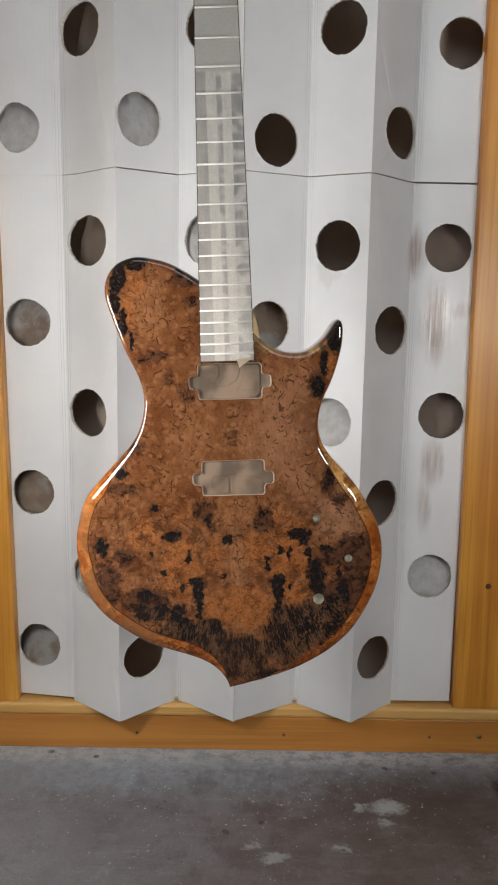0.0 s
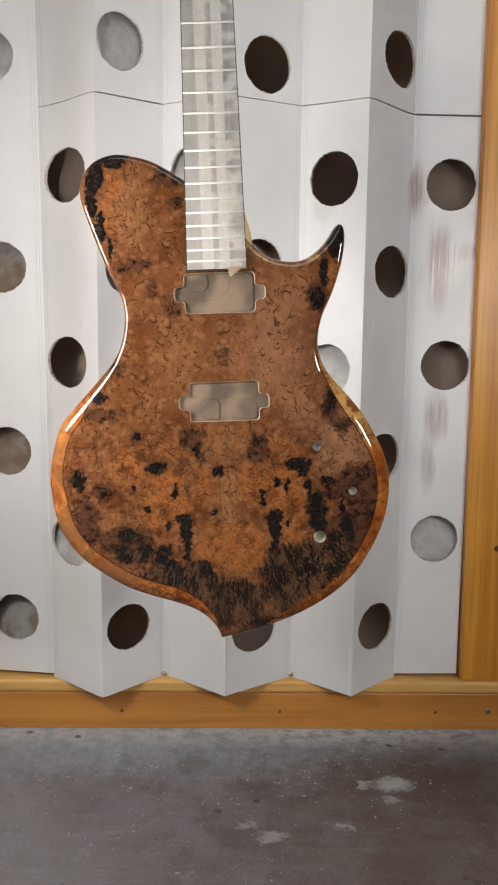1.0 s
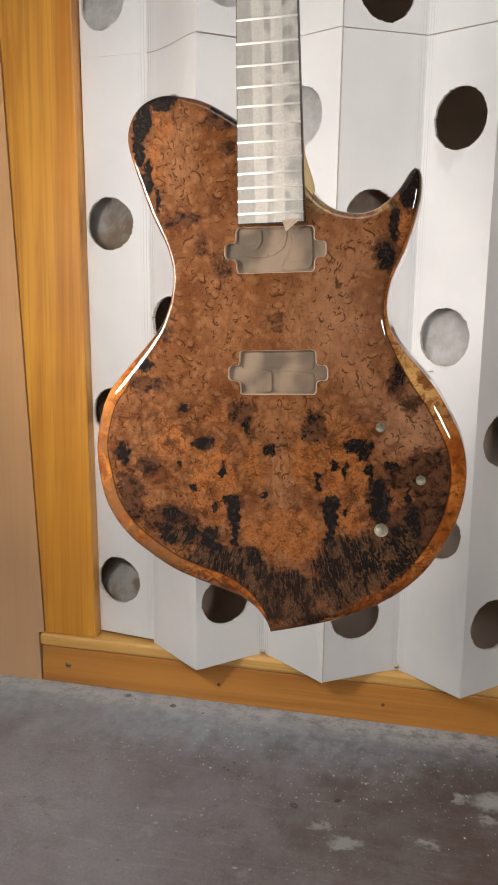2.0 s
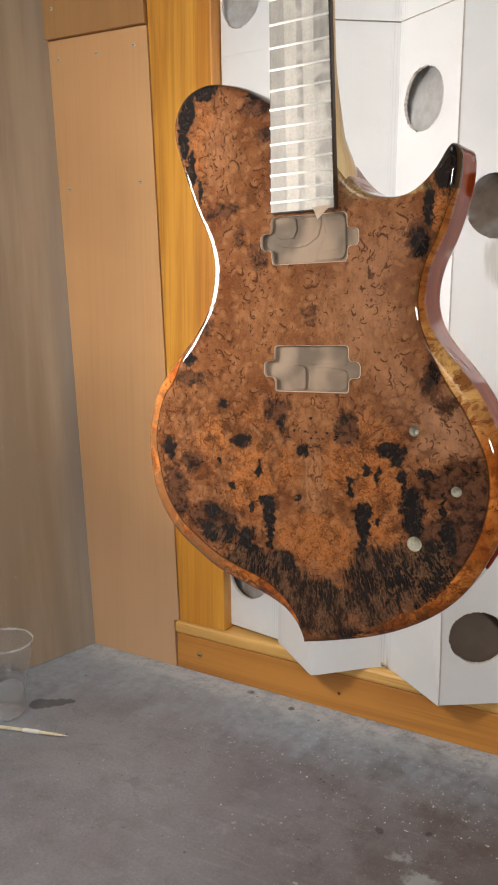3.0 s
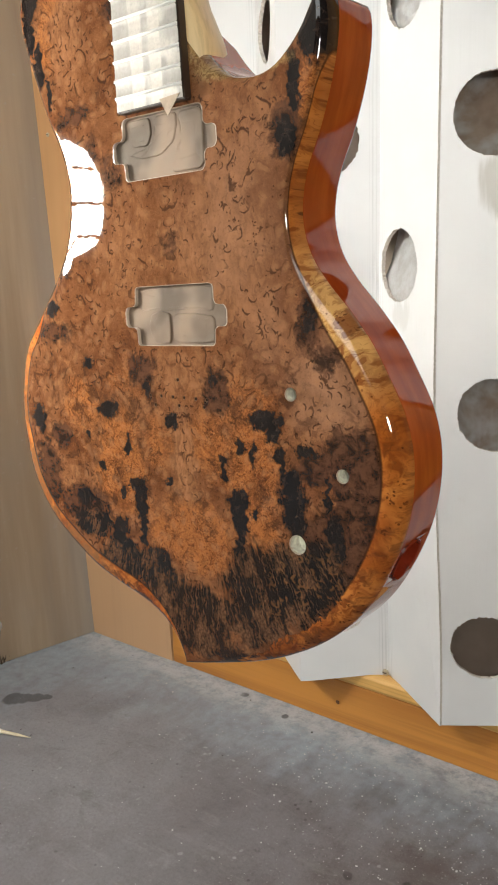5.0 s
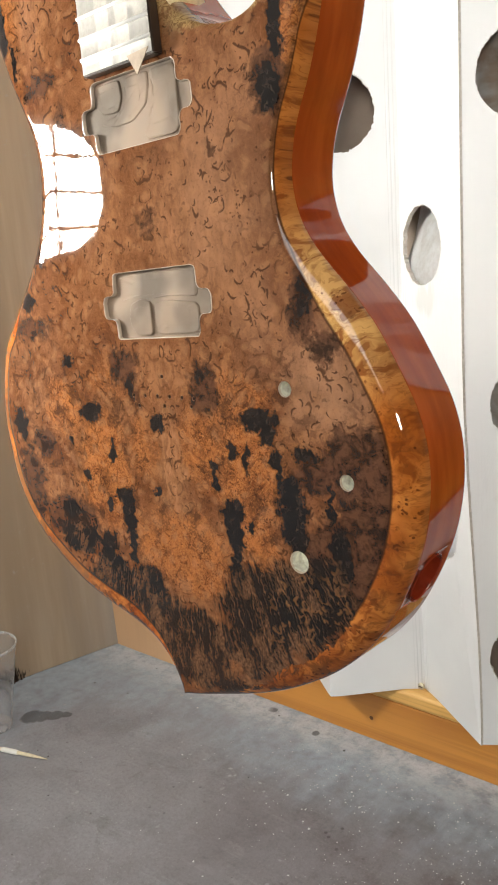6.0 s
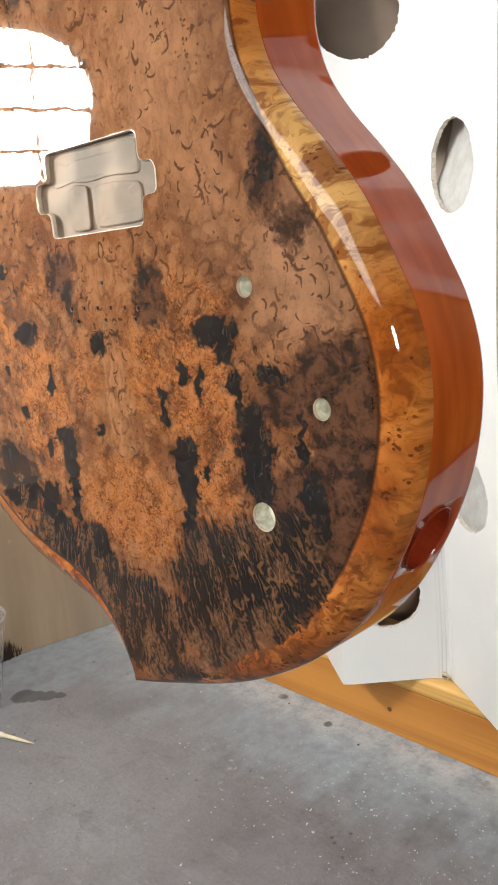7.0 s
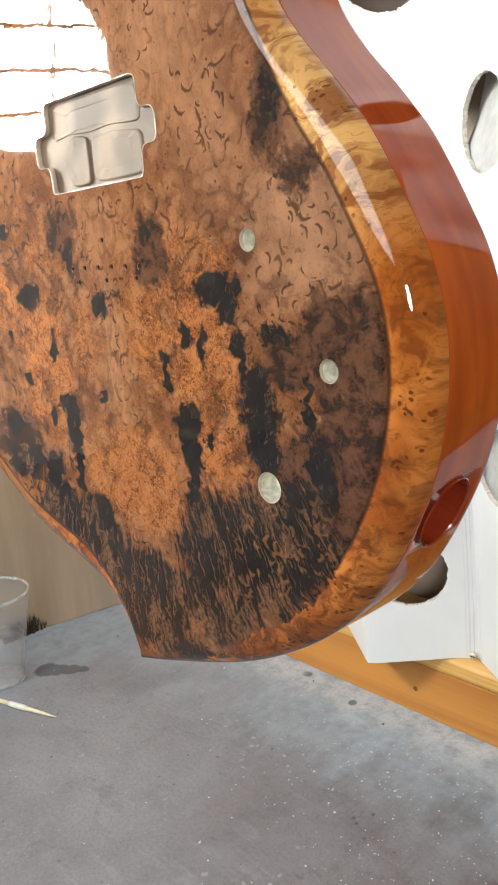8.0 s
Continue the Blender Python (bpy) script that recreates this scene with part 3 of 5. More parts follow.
    col = s.mix(sap, col, s.mix(s.ramp(lock, 0.15, 0.7), (0.17, 0.105, 0.038), (0.37, 0.255, 0.105)))

    # golden bevelled edge
    band = s.node("ShaderNodeAttribute", attribute_name="band").outputs["Fac"]
    foot = s.math("MULTIPLY", s.ramp(z, -95, -150), s.ramp(x, 0, 40))
    band = s.math("ADD", band, s.math("MULTIPLY", foot, s.math("MULTIPLY", centred(curl), 1.6)))
    ripple = s.noise(stir(p, p, 0.05, 22, 3), 0.065, 4, 0.62, 1.0)
    rill = s.math("MULTIPLY", s.math("PINGPONG", s.math("MULTIPLY", ripple, 12.0), 0.5), 2.0)
    gold = s.mix(s.ramp(s.noise(p, 0.030, 3), 0.36, 0.64), (0.270, 0.076, 0.0125), (0.46, 0.172, 0.034))
    gold = s.mix(blots(p, [(128, 52, 40, 50, 0.95)], 1.4, 0.4), gold, (0.56, 0.335, 0.115))
    gold = s.mix(s.math("MULTIPLY", s.ramp(rill, 0.40, 0.02, 0, 0.38), s.ramp(curl, 0.40, 0.58)), gold, (0.120, 0.030, 0.006))
    gold = s.mix(s.ramp(ripple, 0.46, 0.62, 0, 0.80), gold, (0.145, 0.034, 0.007))
    tan = s.noise(stir(p, p, 0.09, 12, 3), 0.085, 4, 0.65, 0.6)
    gold = s.mix(times(s.ramp(tan, 0.49, 0.61, 0, 0.82), s.ramp(z, 60, -60, 0.25, 1.0), s.ramp(x, 165, 60, 0.55, 1.0)), gold, (0.080, 0.028, 0.010))
    gold = s.mix(times(most(small, s.ramp(dots, 0.14, 0.07)), s.ramp(s.noise(p, 0.05, 2), 0.44, 0.58, 0.15, 0.85)), gold, (0.075, 0.020, 0.006))
    rimmed = s.ramp(blots(p, [(-127, 258, 14, 36, 1), (-112, 288, 22, 12, 1), (-112, 210, 14, 30, 1), (-52, 284, 18, 14, 1), (121, 208, 10, 17, 1)]), 0.3, 0.6)
    gold = s.mix(rimmed, gold, (0.012, 0.009, 0.008))
    brown = times(blots(p, [(-150, -70, 30, 40, 0.9), (-110, -118, 40, 20, 0.85), (-160, 0, 16, 40, 0.8)], 1.4, 0.4), s.ramp(tan, 0.34, 0.56, 0.25, 1.0))
    gold = s.mix(brown, gold, (0.195, 0.092, 0.033))
    yellow = blots(p, [(50, 196, 24, 10, 1), (86, 192, 18, 7, 1), (30, 214, 8, 10, 1)])
    gold = s.mix(yellow, gold, (0.42, 0.29, 0.10))
    col = s.mix(s.ramp(band, -0.03, 0.03), col, gold)
    seam = s.math("MULTIPLY", s.math("MULTIPLY", s.ramp(band, -0.09, -0.02), s.ramp(band, 0.08, 0.01)), s.math("SUBTRACT", 0.75, s.math("MULTIPLY", foot, 0.7)))
    col = s.mix(seam, col, (0.03, 0.012, 0.006))
    stained = s.mix(1.0, col, (1.06, 0.98, 0.96), "MULTIPLY")
    s.set(Base_Color=stained, Roughness=0.5, Specular_IOR_Level=0.0, Coat_Weight=1.0, Coat_Roughness=0.017, Coat_IOR=1.52)
    peel = s.bump(s.math("ADD", s.math("MULTIPLY", s.noise(b, 0.03, 2), 0.6), s.math("MULTIPLY", s.noise(p, 0.30, 2), 0.05)), 0.025, 0.01)
    s.put(s.bsdf.inputs["Coat Normal"], peel)
    return s.mat


def stained_side():
    s = Shade("stained_mahogany")
    v = s.coord((60, 60, 60))
    g = s.noise(s.coord((14, 90, 14)), 1.0, 4)
    col = s.mix(s.ramp(g, 0.3, 0.7), (0.27, 0.038, 0.0065), (0.37, 0.062, 0.010))
    col = s.mix(s.ramp(s.noise(v, 1.0, 5), 0.45, 0.8, 0, 0.3), col, (0.20, 0.03, 0.008))
    s.set(Base_Color=col, Roughness=0.5, Specular_IOR_Level=0.0, Coat_Weight=1.0, Coat_Roughness=0.03, Coat_IOR=1.55)
    return s.mat


def tape_film():
    s = Shade("masking_film")
    v = s.coord(1000)
    x, z = s.axis(v, 0), s.axis(v, 2)
    smear = s.noise(s.coord((110, 1, 26)), 1.0, 4, 0.65)
    cells = s.noise(s.coord((45, 1, 55)), 1.0, 1)
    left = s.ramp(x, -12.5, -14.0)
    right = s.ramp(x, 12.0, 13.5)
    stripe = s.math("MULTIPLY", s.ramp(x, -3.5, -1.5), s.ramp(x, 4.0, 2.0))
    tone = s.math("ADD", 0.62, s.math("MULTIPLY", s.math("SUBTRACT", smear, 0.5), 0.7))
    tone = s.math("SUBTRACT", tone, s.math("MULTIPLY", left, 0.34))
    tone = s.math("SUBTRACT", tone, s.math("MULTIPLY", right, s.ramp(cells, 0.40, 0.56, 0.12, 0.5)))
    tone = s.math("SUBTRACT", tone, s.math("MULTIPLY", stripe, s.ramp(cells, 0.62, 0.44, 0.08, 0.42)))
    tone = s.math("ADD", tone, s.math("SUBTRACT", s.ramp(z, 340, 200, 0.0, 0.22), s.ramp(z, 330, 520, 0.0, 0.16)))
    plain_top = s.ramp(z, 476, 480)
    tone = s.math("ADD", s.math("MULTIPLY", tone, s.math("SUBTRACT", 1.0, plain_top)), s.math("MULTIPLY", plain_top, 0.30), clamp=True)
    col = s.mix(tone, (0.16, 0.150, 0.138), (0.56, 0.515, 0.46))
    fine = s.noise(v, 0.5, 4)
    col = s.mix(s.ramp(fine, 0.4, 0.75, 0, 0.25), col, (0.16, 0.155, 0.15))
    s.set(Base_Color=col, Roughness=0.36)
    s.bump(s.noise(v, 0.25, 4), 0.35, 0.0006)
    return s.mat


def lining_film():
    """Wrinkled taupe film with wet gloss."""
    s = Shade("taupe_lining_film")
    v = s.coord()
    hue = s.noise(v, 24.0, 2, 0.4, 0.5)
    col = s.mix(s.ramp(hue, 0.36, 0.62), (0.105, 0.077, 0.055), (0.240, 0.168, 0.118))
    col = s.mix(s.ramp(s.noise(v, 70.0, 3), 0.45, 0.75, 0, 0.25), col, (0.20, 0.165, 0.128))
    s.set(Base_Color=col, Roughness=0.66, Specular_IOR_Level=0.22)
    s.bump(s.math("ADD", s.noise(v, 45.0, 2, 0.4, 0.8), s.math("MULTIPLY", s.noise(v, 260.0, 2), 0.06)), 0.12, 0.006)
    return s.mat


def side_wall_board():
    s = Shade("grey_painted_board")
    v = s.coord()
    streak = s.noise(s.coord((16, 16, 0.9)), 1.0, 5, 0.6)
    col = s.mix(s.ramp(streak, 0.3, 0.7), (0.31, 0.228, 0.152), (0.48, 0.375, 0.266))
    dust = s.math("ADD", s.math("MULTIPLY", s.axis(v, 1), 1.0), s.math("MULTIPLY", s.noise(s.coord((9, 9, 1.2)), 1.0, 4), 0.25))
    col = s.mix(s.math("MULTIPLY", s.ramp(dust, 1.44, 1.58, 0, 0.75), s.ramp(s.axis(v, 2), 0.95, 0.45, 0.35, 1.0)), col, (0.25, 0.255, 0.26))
    col = s.mix(s.ramp(s.noise(v, 3.5, 4), 0.4, 0.7, 0, 0.35), col, (0.27, 0.25, 0.23))
    col = s.mix(s.ramp(s.noise(v, 70, 4, 0.7), 0.62, 0.75, 0, 0.4), col, (0.42, 0.40, 0.37))
    s.set(Base_Color=col, Roughness=s.ramp(streak, 0.3, 0.7, 0.32, 0.5))
    s.bump(s.noise(v, 40, 4), 0.15, 0.001)
    return s.mat


def glow(name, colour, strength):
    s = Shade(name)
    s.set(Base_Color=(0.8, 0.8, 0.8), Emission_Color=colour, Emission_Strength=strength)
    return s.mat


def clear_plastic(name="clear_plastic", cloud=0.06):
    """Thin clear plastic: tinted see-through walls with a gloss that grows at grazing angles."""
    s = Shade(name)
    see = s.node("ShaderNodeBsdfTransparent")
    see.inputs[0].default_value = (0.975, 0.975, 0.98, 1)
    gloss = s.node("ShaderNodeBsdfGlossy")
    gloss.inputs["Roughness"].default_value = 0.3
    edge = s.node("ShaderNodeLayerWeight")
    edge.inputs["Blend"].default_value = 0.35
    rim = s.math("ADD", 0.045, s.math("MULTIPLY", s.math("POWER", edge.outputs["Facing"], 2.5), 0.34))
    m = s.node("ShaderNodeMixShader")
    s.tree.links.new(rim, m.inputs[0])
    s.tree.links.new(see.outputs[0], m.inputs[1])
    s.tree.links.new(gloss.outputs[0], m.inputs[2])
    milky = s.node("ShaderNodeBsdfDiffuse")
    milky.inputs[0].default_value = (0.82, 0.82, 0.82, 1)
    haze = s.node("ShaderNodeMixShader")
    s.put(haze.inputs[0], s.ramp(s.noise(s.coord(90), 1.0, 3), 0.3, 0.7, cloud * 0.8, cloud * 1.2))
    s.tree.links.new(m.outputs[0], haze.inputs[1])
    s.tree.links.new(milky.outputs[0], haze.inputs[2])
    s.tree.links.new(haze.outputs[0], s.tree.nodes["Material Output"].inputs["Surface"])
    return s.mat


CONCRETE = concrete()
PINE = wood("varnished_pine", (0.80, 0.38, 0.048), (0.54, 0.195, 0.017), 2, 22, 0.42, 0.35, 1.0, 1.1, 0.34)
PINE_LONG = wood("varnished_pine_rail", (0.56, 0.240, 0.044), (0.40, 0.150, 0.024), 0, 20, 0.4, 0.35, 0.9, 1.6, 0.22)
PINE_CAP = wood("pale_pine_cap", (0.72, 0.42, 0.13), (0.60, 0.32, 0.08), 0, 30, 0.5, 0.1, 0.6)
PLY = wood("pale_plywood", (0.71, 0.400, 0.180), (0.63, 0.335, 0.140), 2, 8, 0.55, 0.05, 0.6, 0.6, 0.10, 0.5)
PLY_DARK = wood("amber_plywood", (0.46, 0.24, 0.09), (0.37, 0.175, 0.06), 2, 12, 0.4, 0.2, 0.8, 0.8, 0.15)
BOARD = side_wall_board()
CARD = cardboard()
CARD_EDGE = plain("torn_cardboard", (0.66, 0.62, 0.56), 0.85, spread=0.4, scale=420)
CARD_BACK = inner_card()
KRAFT = plain("brown_kraft", (0.37, 0.29, 0.235), 0.75, spread=0.2, scale=30)
KRAFT_DUSTED = dusted_kraft()
DARK = plain("dark_backing", (0.58, 0.47, 0.38), 0.9, spread=0.3, scale=12)
BURL = burl()
SIDE = stained_side()
CREAM = lining_film()
LIP = plain("pale_lacquer_lip", (0.40, 0.31, 0.23), 0.3, spread=0.3, scale=300, Coat_Weight=1.0, Coat_Roughness=0.04)
RIM = plain("amber_lacquer_rim", (0.16, 0.075, 0.03), 0.3, spread=0.3, scale=300, Coat_Weight=1.0, Coat_Roughness=0.06)
PALE = plain("pale_bore", (0.74, 0.57, 0.45), 0.3, spread=0.8, scale=330, Coat_Weight=1.0, Coat_Roughness=0.04)
EBONY = plain("dark_fretboard_wood", (0.032, 0.020, 0.014), 0.35, spread=0.3, scale=150)
MAPLE = wood("pale_neck_wood", (0.70, 0.52, 0.28), (0.62, 0.43, 0.21), 2, 60, 0.35, 0.3, 0.5)
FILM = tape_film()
FRET = plain("taped_fret_wire", (0.72, 0.70, 0.66), 0.3, spread=0.1, scale=300)
HOLE_DARK = plain("bored_wood", (0.05, 0.022, 0.01), 0.5)
JACK = plain("red_lacquered_bore", (0.20, 0.022, 0.007), 0.25, spread=0.3, scale=200, Coat_Weight=1.0, Coat_Roughness=0.05)
STEEL = plain("zinc_screw", (0.60, 0.52, 0.38), 0.4, 0.6, spread=0.25, scale=500)
BRASS = plain("brass_screw", (0.42, 0.32, 0.14), 0.35, 0.9, spread=0.25, scale=500)
PLASTIC = clear_plastic()
CLOUDY = clear_plastic("cloudy_plastic", 0.24)
STICK = wood("bamboo", (0.78, 0.70, 0.50), (0.68, 0.58, 0.37), 0, 300, 0.5, 0.0, 0.6)
WRAP = plain("white_tape_wrap", (0.80, 0.78, 0.72), 0.6)
SPECK = plain("white_grit", (0.50, 0.50, 0.49), 0.6)
CRUMB = plain("dark_crumb", (0.05, 0.04, 0.035), 0.7)
NAIL = plain("rusty_nail_hole", (0.16, 0.07, 0.025), 0.6)
BLADES = plain("dark_blades", (0.05, 0.032, 0.02), 0.8)
HOUSING = plain("black_lamp_housing", (0.02, 0.02, 0.02), 0.4)
WALL = plain("booth_wall", (0.045, 0.037, 0.029), 0.6, spread=0.2, scale=5)
# tones of the two unseen walls, set by the veil they throw on the gloss
WALL_PALE = plain("pale_bounce_wall", (0.86, 0.85, 0.83), 0.6, spread=0.1, scale=5)
WALL_MID = plain("buff_bounce_wall", (0.60, 0.57, 0.53), 0.6, spread=0.15, scale=5)
CEIL = plain("booth_ceiling", (0.55, 0.55, 0.55), 0.7, spread=0.08, scale=5)
BLOCK = plain("red_brown_block", (0.12, 0.035, 0.018), 0.5)

# ---- structure ----
WALL_Y = 1.41


def solid(points, thick):
    """A wall from its four inner corners, thickened outwards along its normal."""
    bm = bmesh.new()
    p = [Vector(q) for q in points]
    n = (p[1] - p[0]).cross(p[3] - p[0]).normalized() * thick
    a, b = [bm.verts.new(q) for q in p], [bm.verts.new(q + n) for q in p]
    bm.faces.new(a)
    bm.faces.new(b[::-1])
    for k in range(4):
        bm.faces.new((a[k], b[k], b[(k + 1) % 4], a[(k + 1) % 4]))
    bmesh.ops.recalc_face_normals(bm, faces=bm.faces)
    return bm


thing("floor", box(-2.1, 1.7, -1.7, 1.75, -0.12, 0.0), CONCRETE, "worn grey concrete floor with pale spatter and grit", "floor", kind="structure")
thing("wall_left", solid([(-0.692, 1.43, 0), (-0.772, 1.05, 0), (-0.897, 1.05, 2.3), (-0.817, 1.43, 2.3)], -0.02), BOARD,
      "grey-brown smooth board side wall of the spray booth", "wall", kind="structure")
# two unseen walls, added as pale surfaces for the guitar's coat to mirror
thing("bounce_wall_outer", solid([(-1.60, 1.56, 0), (-1.60, -0.1, 0), (-1.60, -0.1, 2.3), (-1.60, 1.56, 2.3)], -0.02), WALL_PALE, "unseen pale wall, added for the guitar's gloss to reflect", "wall", kind="structure")
thing("bounce_wall_corner", solid([(-1.60, -0.1, 0), (-0.75, -1.585, 0), (-0.75, -1.585, 2.3), (-1.60, -0.1, 2.3)], -0.02), WALL_MID, "unseen slanting pale wall, added for the guitar's gloss to reflect", "wall", kind="structure")
thing("wall_right", solid([(1.30, 1.45, 0), (1.30, -1.6, 0), (1.30, -1.6, 2.3), (1.30, 1.45, 2.3)], 0.02), WALL, "plain brown board wall", "wall", kind="structure")
thing("wall_rear", solid([(-2.0, -1.58, 0), (1.5, -1.58, 0), (1.5, -1.58, 2.3), (-2.0, -1.58, 2.3)], -0.02), WALL, "plain brown board wall", "wall", kind="structure")
thing("wall_back", box(-2.0, 1.5, 1.53, 1.62, 0, 2.3), DARK, "dark backing wall behind the paper filter", "wall", kind="structure")
thing("ceiling", box(-2.1, 1.6, -1.7, 1.7, 2.3, 2.34), CEIL, "plain pale ceiling", "ceiling", kind="structure")

def leaning(bm, slope, left=None, split=0.0):
    """Slants upright edges; those left of the split may have a slope of their own."""
    for v in bm.verts:
        v.co.x += (slope if left is None or v.co.x > split else left) * v.co.z
    return bm


# plywood corner panels
bm = bmesh.new()
bm.faces.new([bm.verts.new((x, WALL_Y, z)) for x, z in ((-0.76, 0.0), (-0.4988, 0.0), (-0.4988, 0.0820), (-0.4885, 0.0845), (-0.4885, 1.010), (-0.76, 1.010))])
for v in bmesh.ops.extrude_face_region(bm, geom=bm.faces[:])["geom"]:
    if isinstance(v, bmesh.types.BMVert):
        v.co.y += 0.012
bmesh.ops.recalc_face_normals(bm, faces=bm.faces)
thing("plywood_panel", leaning(bm, -0.047, -0.021, -0.6), PLY, "pale plywood panel screwed beside the pine post", "wall panel", kind="structure")
thing("plywood_panel", leaning(box(-0.80, -0.4885, WALL_Y - 0.006, WALL_Y + 0.006, 1.012, 2.295, 0.001, 1), -0.047, -0.021, -0.6), PLY_DARK, "darker amber plywood panel above the pale one", "wall panel", kind="structure")

# pine frame
frame_group = "pine frame round the filter"
tagged(thing("frame_post", leaning(box(-0.487, -0.4015, WALL_Y, WALL_Y + 0.03, 0.083, 2.295, 0.003), -0.0205, -0.047, -0.45), PINE, "orange varnished pine post of the filter frame", "post", frame_group, "structure"))
tagged(thing("frame_post", leaning(box(0.342, 0.446, WALL_Y, WALL_Y + 0.03, 0.083, 2.295, 0.003), -0.006), PINE, "orange varnished pine post with a small knot", "post", frame_group, "structure"))
thing("bottom_rail", box(-0.497, 1.295, WALL_Y, WALL_Y + 0.04, 0.0, 0.0615, 0.002), PINE_LONG, "orange varnished pine bottom rail with screw holes", "rail", frame_group, "structure")
thing("rail_cap", box(-0.500, 1.295, WALL_Y - 0.004, WALL_Y + 0.10, 0.062, 0.083, 0.006, 4), PINE_CAP, "pale pine cap with a rounded edge on the rail", "trim", frame_group, "structure")
thing("frame_panel", box(0.4455, 1.295, WALL_Y + 0.02, WALL_Y + 0.03, 0.084, 2.295), PLY, "plain plywood beside the frame", "wall panel", kind="structure")

# ---- the folded paper filter ----
CREASES = [(-0.404, 1.432), (-0.308, 1.417), (-0.222, 1.358), (-0.133, 1.424), (-0.034, 1.364), (0.070, 1.420), (0.161, 1.366), (0.237, 1.424), (0.339, 1.426)]
rng = random.Random(4)


def pleat(a, b, z0, z1, holes, thick=0.0046, radius=0.0378, valley=0):
    """One face of the fold between two creases, with torn round holes through it."""
    a, b = Vector((*a, 0)), Vector((*b, 0))
    d = (b - a).normalized()
    w = (b - a).length
    n = Vector((d.y, -d.x, 0))
    bm = bmesh.new()
    cuts = [z0] + [(p[1] + q[1]) / 2 for p, q in zip(holes, holes[1:])] + [z1]
    segs = 128
    score = bm.verts.layers.float.new("score")

    def spot(s, z, depth):
        v = bm.verts.new(a + d * s + Vector((0, 0, z)) - n * depth)
        v[score] = (w - s if valley else s) * 1000
        return v

    if not holes:
        f = [spot(s, z, 0) for s, z in ((0, z0), (w, z0), (w, z1), (0, z1))]
        k = [spot(s, z, thick) for s, z in ((0, z0), (w, z0), (w, z1), (0, z1))]
        bm.faces.new(f)
        bm.faces.new(k[::-1])
        for i in range(4):
            bm.faces.new((f[i], k[i], k[(i + 1) % 4], f[(i + 1) % 4]))
    for (s0, zc), lo, hi in zip(holes, cuts, cuts[1:]):
        loops = []
        seed = rng.random() * 50
        rim = []
        for k in range(segs):
            t = 2 * math.pi * (k + 0.5) / segs
            r = radius * (1 + 0.022 * noise.noise((seed, 3 * math.cos(t), 3 * math.sin(t))) + 0.03 * (rng.random() - 0.5) ** 3 * 8 + 0.007 * noise.noise((seed, 11 * math.cos(t), 11 * math.sin(t))) + 0.014 * (rng.random() - 0.5))
            room = min(radius, w - 0.003 - s0 if math.cos(t) > 0 else s0 - 0.003) / radius
            rim.append((s0 + r * room * math.cos(t), zc + r * math.sin(t)))
        square = []
        for k in range(segs):
            t = 2 * math.pi * (k + 0.5) / segs
            c, q = math.cos(t), math.sin(t)
            m = max(abs(c), abs(q))
            c, q = c / m, q / m
            square.append((s0 + (c * (w - s0) if c > 0 else c * s0), zc + (q * (hi - zc) if q > 0 else q * (zc - lo))))
        # corners snapped on to the cell's corners
        for corner in ((0, lo), (w, lo), (w, hi), (0, hi)):
            k = min(range(segs), key=lambda i: (square[i][0] - corner[0]) ** 2 + (square[i][1] - corner[1]) ** 2)
            square[k] = corner
        rim = [(min(max(s, 0.003), w - 0.003), z) for s, z in rim]
        fs, fr = [spot(*p, 0) for p in square], [spot(*p, 0) for p in rim]
        ks, kr = [spot(*p, thick) for p in square], [spot(*p, thick) for p in rim]
        for i in range(segs):
            j = (i + 1) % segs
            bm.faces.new((fs[i], fs[j], fr[j], fr[i]))
            bm.faces.new((ks[j], ks[i], kr[i], kr[j]))
            bm.faces.new((fr[i], fr[j], kr[j], kr[i])).material_index = 1
            if square[i][1] == square[j][1] and square[i][1] in (z0, z1) or square[i][0] == square[j][0]:
                bm.faces.new((fs[j], fs[i], ks[i], ks[j])).material_index = 1
    return bm


HOLES = [[(0.0375, 0.1791), (0.0356, 0.4469), (0.0381, 0.7264), (0.0314, 1.0271)], [(0.042, 0.313), (0.043, 0.5874), (0.0458, 0.8535), (0.0344, 1.1613)],
         [(0.0465, 0.1803), (0.050, 0.448), (0.0509, 0.7226), (0.0404, 1.0273)], [(0.0520, 0.306), (0.0431, 0.5904), (0.0499, 0.8577), (0.050, 1.165)],
         [(0.0477, 0.1767), (0.0600, 0.4420), (0.0502, 0.729), (0.0583, 1.0032)], [(0.054, 0.313), (0.0496, 0.5809), (0.0536, 0.8512), (0.0521, 1.1623)],
         [(0.0487, 0.1797), (0.0509, 0.448), (0.059, 0.7247), (0.0658, 1.0232)], [(0.0562, 0.3127), (0.0618, 0.5865), (0.0592, 0.8552), (0.0655, 1.1628)]]
SEAM = (0.0001, 0.0010, 0.0014, 0.0006, 0.0010, 0.0012, 0.0018, 0.0022)
# what lies behind each hole, upwards: w whitened sheet leaning to the hole's lower edge, k brown kraft sheet, m kraft dusted with overspray, None torn away
INNER = [("m", "m", "m", "w"), ("w", None, "k", "k"), (None, "k", "k", "w"), ("w", "w", "w", "k"),
         ("k", "m", "m", None), ("k", "w", None, None), (None, None, None, None), ("w", "k", "k", None)]


